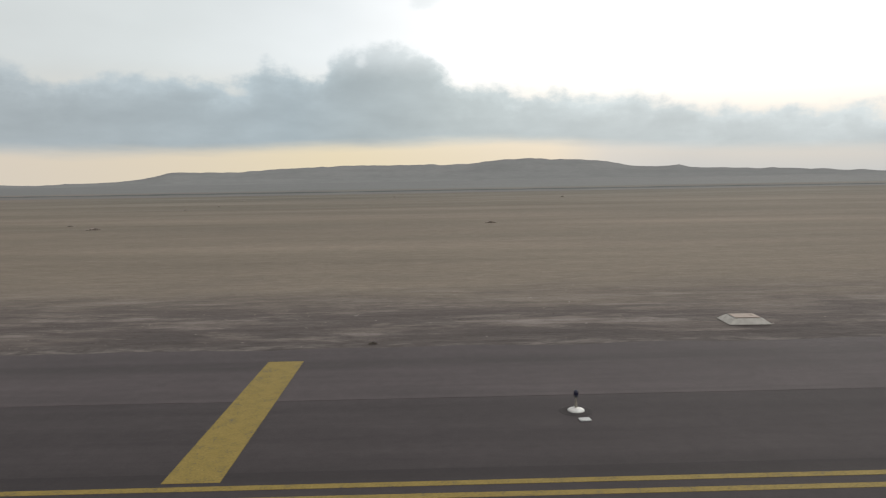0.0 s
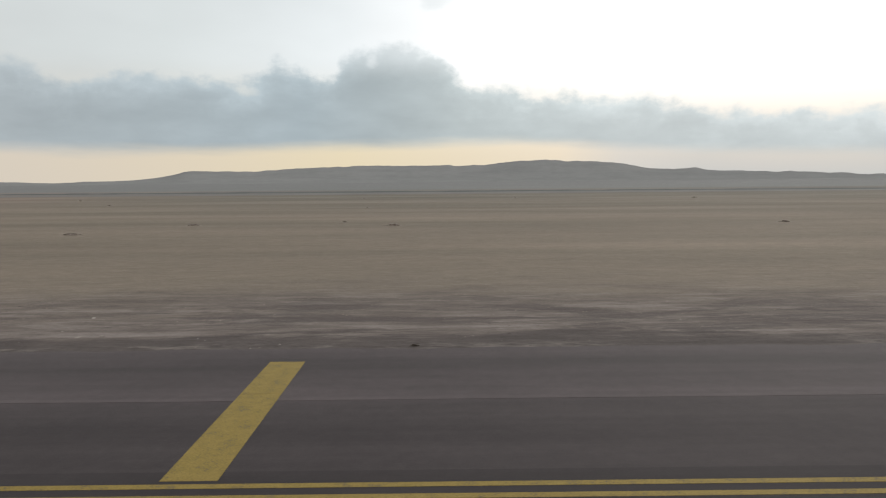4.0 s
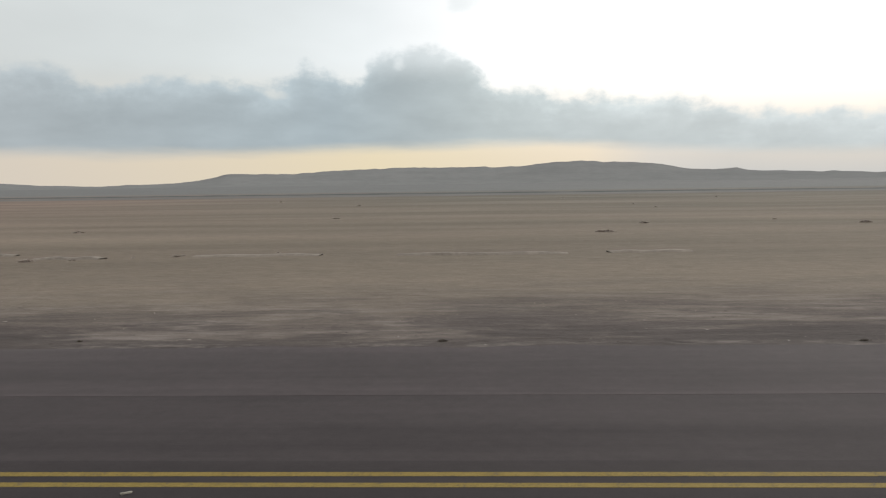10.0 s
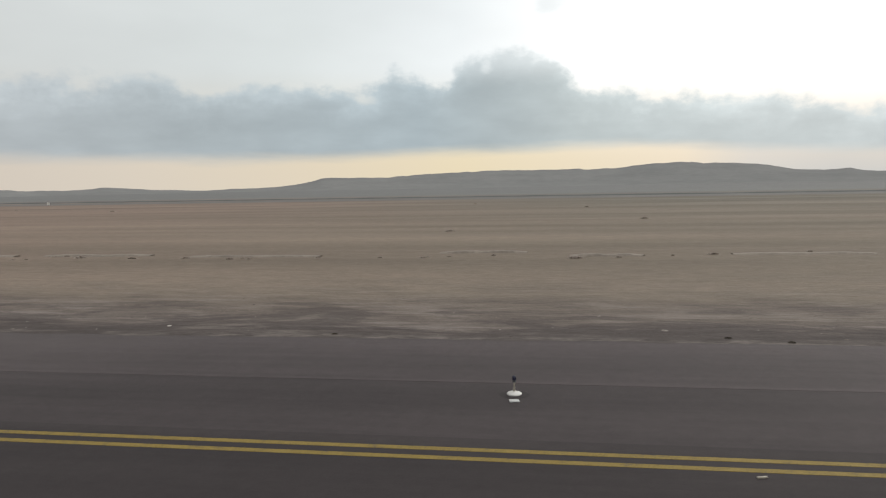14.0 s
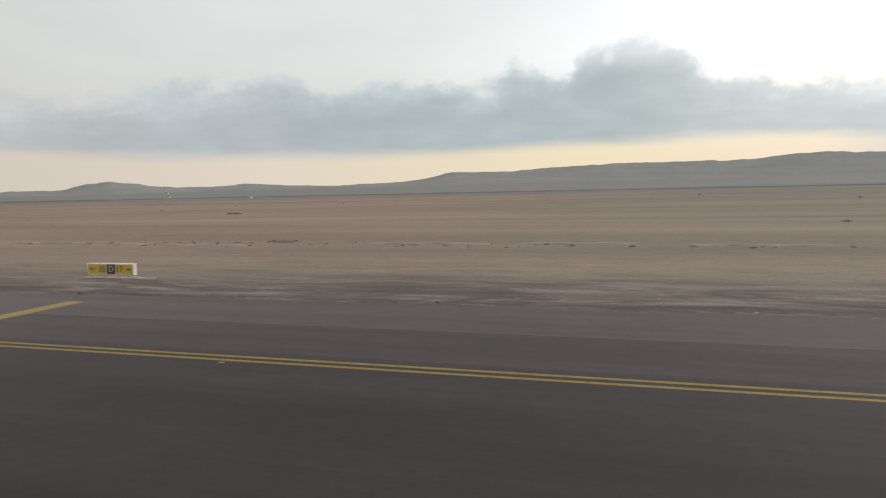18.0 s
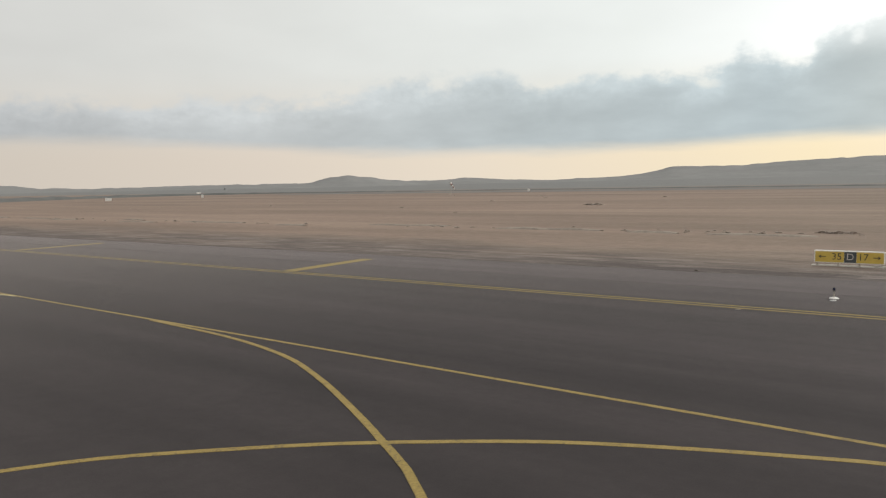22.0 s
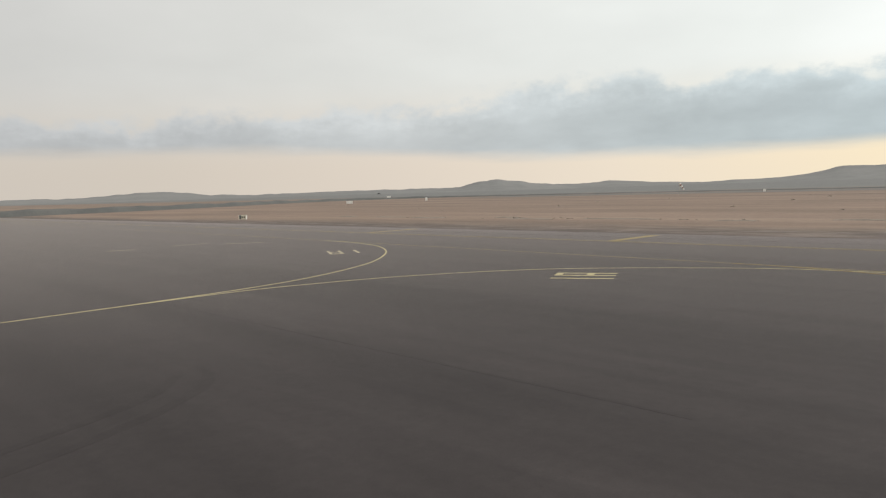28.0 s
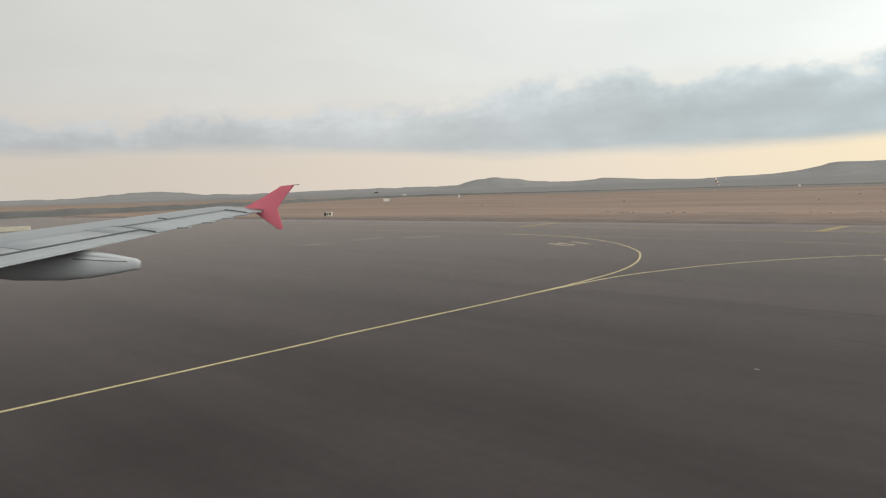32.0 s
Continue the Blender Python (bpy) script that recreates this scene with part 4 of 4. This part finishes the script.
def shrub_at(x, y, s, label, group):
    bm = bmesh.new()
    shrub_clump(bm, 0, 0, s, rng)
    ob = part("shrub", bm, SHRUB)
    ob.matrix_basis = Matrix.Translation((x, y, 0))
    return tagged(ob, label, "shrub", group)


WEED = mottled_paint("dark_dry_weed", (0.11, 0.094, 0.078), (0.17, 0.145, 0.118), 3, 0.95)
weed_rng = random.Random(31)
for k in range(14):
    bm = bmesh.new()
    shrub_clump(bm, 0, 0, weed_rng.uniform(0.06, 0.12), weed_rng)
    ob = part("weed", bm, WEED)
    x = weed_rng.uniform(-175, 18)
    ob.matrix_basis = Matrix.Translation((x, EDGE_Y + 0.3 + abs(weed_rng.gauss(0, 0.5)), 0.01))
    tagged(ob, "small dark dry weed in bare earth beside the shoulder", "weed", "verge weeds")
for k in range(96):
    x = rng.choice((-92, -112, -120, -141, -150, -158, -166, -172, -186, -196, -224, -240, -254, -275)) + rng.gauss(0, 4.5)
    shrub_at(x, 35 + 3 * noise.noise((x * 0.02, 0, 0)) + rng.gauss(0, 0.9), rng.uniform(0.10, 0.30), "low dry shrub along a shallow ditch", "ditch shrubs")
for x, y, s in ((-59.8, 54.5, 0.55), (-60.5, 54.8, 0.42), (-161.0, 37.0, 0.6), (-162.0, 37.4, 0.5), (-160.1, 37.5, 0.4), (-206.5, 97, 1.0), (-208.2, 97.6, 0.8), (-101, 33.4, 0.4), (-136, 34.3, 0.4)):
    shrub_at(x, y, s, "low dark clump of dry shrub on the grassland", "field shrubs")
for k in range(26):
    shrub_at(rng.uniform(-320, 40), rng.uniform(55, 190), rng.uniform(0.25, 0.6), "low dry shrub scattered on the grassland", "field shrubs")

verts, faces = [], []
for k in range(4500):
    x = rng.uniform(-300, 45)
    y = EDGE_Y + 3.5 + abs(rng.gauss(0, 20))
    for _ in range(5):
        a, h = rng.uniform(0, 6.28), rng.uniform(0.006, 0.02)
        b = Vector((x + rng.gauss(0, 0.4), y + rng.gauss(0, 0.25), -0.065))
        n = Vector((-math.sin(a), math.cos(a), 0)) * 0.035
        t = b + Vector((math.cos(a) * h * 4.5, math.sin(a) * h * 4.5, h))
        i = len(verts)
        verts += [b - n, b + n, t]
        faces.append((i, i + 1, i + 2))


def joined(name, mat):
    me = bpy.data.meshes.new(name)
    me.from_pydata([tuple(v) for v in verts], [], faces)
    me.materials.append(mat)
    return new(name, me)


def island_paint(name, stops):
    """A dull surface whose colour differs from one loose piece to the next."""
    m, nt, b = material(name, 0.95, 0, 0.2)
    pick = nt.nodes.new("ShaderNodeNewGeometry").outputs["Random Per Island"]
    c = ramp_node(nt, pick, stops)
    grain = noise_node(nt, place_of(nt), 20, 3)
    link(nt, mix_node(nt, 1.0, c, ramp_node(nt, grain, [(0.3, 0.85), (0.7, 1.15)]), "MULTIPLY"), b.inputs["Base Color"])
    return m


STRAW = island_paint("dry_straw", [(0.0, (0.20, 0.165, 0.135)), (0.5, (0.27, 0.222, 0.182)), (1.0, (0.36, 0.30, 0.25))])
tagged(joined("dry_grass", STRAW), "sparse tufts of short dry grass on brown earth", "grass", kind="stuff")

verts, faces = [], []
for k in range(3200):
    x, y = rng.uniform(-262, 26), EDGE_Y + 0.15 + abs(rng.gauss(0, 3.6))
    s = rng.uniform(0.015, 0.05) * (1.5 if rng.random() < 0.06 else 1.0)
    i = len(verts)
    for dx, dy, dz in ((1.3, 0, 0), (0.2, 0.9, 0), (-1.2, 0.2, 0), (-0.1, -0.9, 0), (rng.uniform(-0.3, 0.3), 0.1, 0.4)):
        verts.append(Vector((x + dx * s * rng.uniform(0.7, 1.3), y + dy * s * rng.uniform(0.7, 1.3), -0.065 + dz * s)))
    faces += [(i, i + 1, i + 4), (i + 1, i + 2, i + 4), (i + 2, i + 3, i + 4), (i + 3, i, i + 4)]
RUBBLE = island_paint("verge_rubble", [(0.0, (0.075, 0.063, 0.056)), (0.5, (0.12, 0.101, 0.088)), (0.85, (0.21, 0.18, 0.157)), (1.0, (0.38, 0.34, 0.305))])
tagged(joined("gravel", RUBBLE), "loose broken gravel and clods along the edge of the shoulder", "gravel", kind="stuff")


# ------------------------------------------------------------------ the aircraft's wing, as it stands at the end of the way
EYE_Z = 4.764


def wing_front(u):
    return 5.35 + 0.51 * (15.3 - u)


def wing_rear(u):
    return 3.85 + 0.295 * (15.3 - u)


def wing_z(u):
    return EYE_Z - 0.33 - 0.072 * (15.3 - u)


def foil(f):
    """Half thickness of the section at the chord fraction f, times the chord."""
    return 0.040 * (2.969 * math.sqrt(max(f, 0)) - 1.26 * f - 3.516 * f ** 2 + 2.843 * f ** 3 - 1.015 * f ** 4) * 2.0 if f <= 1 else 0.0


def wing_loft(u0, u1, f0, f1, n_u, n_f, lift=0.0, closed=True, thin=None):
    """A piece of the wing between two spanwise stations and two chord fractions (0 leading, 1 trailing edge)."""
    bm = bmesh.new()
    rings = []
    for i in range(n_u + 1):
        u = u0 + (u1 - u0) * i / n_u
        a, b, z = wing_front(u), wing_rear(u), wing_z(u)
        c = a - b
        ring_hi, ring_lo = [], []
        for j in range(n_f + 1):
            f = f0 + (f1 - f0) * j / n_f
            g = f * f if f0 == 0 and f < 0.2 else f
            camber = c * 0.018 * math.sin(math.pi * f) - 0.006 * (1 - f) * c
            t = foil(f) * c + 0.008
            hi, lo = z + camber + t * 0.80 + lift, z + camber - t * 0.75
            if thin is not None:
                lo = hi - thin
            ring_hi.append(bm.verts.new((a - f * c, -u, hi)))
            ring_lo.append(bm.verts.new((a - f * c, -u, lo)))
        rings.append(ring_hi + ring_lo[::-1])
    m = len(rings[0])
    for p, q in zip(rings, rings[1:]):
        for k in range(m):
            bm.faces.new((p[k], p[(k + 1) % m], q[(k + 1) % m], q[k]))
    bm.faces.new(rings[0])
    bm.faces.new(rings[-1])
    for f in bm.faces:
        f.smooth = True
    return bm


def flat_plate(points, thick):
    """A fin standing in the fore-and-aft plane from (v, z) points."""
    bm = bmesh.new()
    n = len(points)
    a = [bm.verts.new((v, -thick / 2, z)) for v, z in points]
    b = [bm.verts.new((v, thick / 2, z)) for v, z in points]
    bm.faces.new(a)
    bm.faces.new(b[::-1])
    for k in range(n):
        bm.faces.new((a[k], a[(k + 1) % n], b[(k + 1) % n], b[k]))
    bmesh.ops.bevel(bm, geom=list(bm.edges), offset=thick * 0.3, segments=2, affect="EDGES")
    return bm


def tapered_pod(stations, n=24):
    """A long pod from (v, z, half width, half height) stations."""
    bm = bmesh.new()
    rings = []
    for v, z, w, h in stations:
        ring = []
        for k in range(n):
            c, d = math.cos(2 * math.pi * k / n), math.sin(2 * math.pi * k / n)
            ring.append(bm.verts.new((v, w * math.copysign(abs(c) ** 0.38, c), z + h * math.copysign(abs(d) ** 0.85, d))))
        rings.append(ring)
    for a, b in zip(rings, rings[1:]):
        for k in range(n):
            bm.faces.new((a[k], a[(k + 1) % n], b[(k + 1) % n], b[k]))
    bm.faces.new(rings[0])
    bm.faces.new(rings[-1])
    for f in bm.faces:
        f.smooth = True
    return bm


def aircraft_wing(m):
    r = root("aircraft_wing", m, "grey airliner wing with a red tip fence and flap fairing", "aircraft wing")
    part("wing_box", wing_loft(4.6, 15.3, 0.0, 0.70, 22, 14), WING_GREY, r)
    part("leading_edge", wing_loft(4.6, 15.26, 0.0, 0.10, 22, 6, lift=0.006, thin=0.02), WING_EDGE, r, "bare metal slat edge")
    part("flap", wing_loft(4.6, 11.92, 0.69, 1.04, 14, 7), WING_PALE, r)
    part("aileron", wing_loft(12.0, 14.7, 0.722, 1.0, 8, 4), WING_PALE, r)
    part("tip_panel", wing_loft(14.74, 15.3, 0.70, 1.0, 2, 4), WING_PALE, r)
    part("hinge_gap", wing_loft(12.0, 14.75, 0.70, 0.722, 10, 1, thin=0.03, lift=0.002), SEAL, r, "dark aileron hinge gap")
    part("hinge_gap", wing_loft(4.7, 11.95, 0.872, 0.888, 14, 1, thin=0.02, lift=0.011), SEAL, r, "dark gap behind the spoilers")
    for u0, u1 in ((6.2, 8.2), (8.25, 9.78), (9.83, 11.38)):
        part("spoiler", wing_loft(u0, u1, 0.68, 0.872, 3, 4, lift=0.014, thin=0.02), WING_PALE, r, "pale spoiler panel")
        part("panel_gap", wing_loft(u0 - 0.02, u1 + 0.02, 0.672, 0.872, 3, 4, lift=0.008, thin=0.02), SEAM, r)
    part("outer_panel", wing_loft(11.42, 11.95, 0.66, 0.872, 2, 4, lift=0.013, thin=0.02), WING_GREY, r)
    for u, f0, f1 in ((11.97, 0.66, 0.99), (14.72, 0.70, 0.97), (13.1, 0.62, 0.70)):
        part("panel_seam", wing_loft(u - 0.014, u + 0.014, f0, f1, 1, 8, lift=0.014, thin=0.01), SEAL, r)
    part("upper_fence", flat_plate([(4.30, EYE_Z - 0.27), (3.95, EYE_Z - 0.10), (3.46, EYE_Z + 0.175), (3.16, EYE_Z + 0.20), (3.42, EYE_Z - 0.08), (3.55, EYE_Z - 0.30), (3.7, EYE_Z - 0.34)], 0.05), WING_RED, r, "red upper tip fence").location.y = -15.32
    part("lower_fence", flat_plate([(4.10, EYE_Z - 0.33), (3.70, EYE_Z - 0.33), (3.56, EYE_Z - 0.30), (3.46, EYE_Z - 0.74), (3.55, EYE_Z - 0.76)], 0.05), WING_RED, r, "red lower tip fence").location.y = -15.32
    part("tip_wick", box(3.06, 3.22, -15.33, -15.31, EYE_Z + 0.185, EYE_Z + 0.197), SEAL, r, "thin dark discharge wick")
    for u in (12.6, 13.3, 13.9, 14.4, 14.9):
        z, v = wing_z(u), wing_rear(u)
        part("static_wick", box(v - 0.16, v + 0.05, -u - 0.10, -u + 0.10, z - 0.012, z + 0.012, bevel=0.004), WING_PALE, r)
    u = 10.5
    z, v = wing_z(u) - 0.10, wing_rear(u)
    pod = part("flap_fairing", tapered_pod([(v + 2.36, z - 0.04, 0.04, 0.03), (v + 1.86, z - 0.11, 0.14, 0.11), (v + 1.06, z - 0.175, 0.19, 0.175), (v + 0.36, z - 0.19, 0.20, 0.185),
                                             (v - 0.04, z - 0.185, 0.18, 0.17), (v - 0.39, z - 0.185, 0.13, 0.125), (v - 0.69, z - 0.185, 0.075, 0.075), (v - 0.74, z - 0.185, 0.06, 0.06)]), FAIRING, r, "grey canoe-shaped flap track fairing")
    pod.location.y = -u
    ridge = part("fairing_top", tapered_pod([(v + 0.30, z + 0.02, 0.13, 0.04), (v + 0.05, z - 0.0, 0.13, 0.05), (v - 0.30, z - 0.065, 0.11, 0.05), (v - 0.70, z - 0.13, 0.062, 0.03)]), FAIRING, r)
    ridge.location.y = -u
    part("fairing_seam", tapered_pod([(v + 0.15, z - 0.055, 0.186, 0.012), (v - 0.30, z - 0.10, 0.145, 0.010), (v - 0.60, z - 0.125, 0.094, 0.008)]), SEAM, r).location.y = -u
    return r


aircraft_wing(pose(-193.92, -65.25, 0, 0, 0, -134.87))
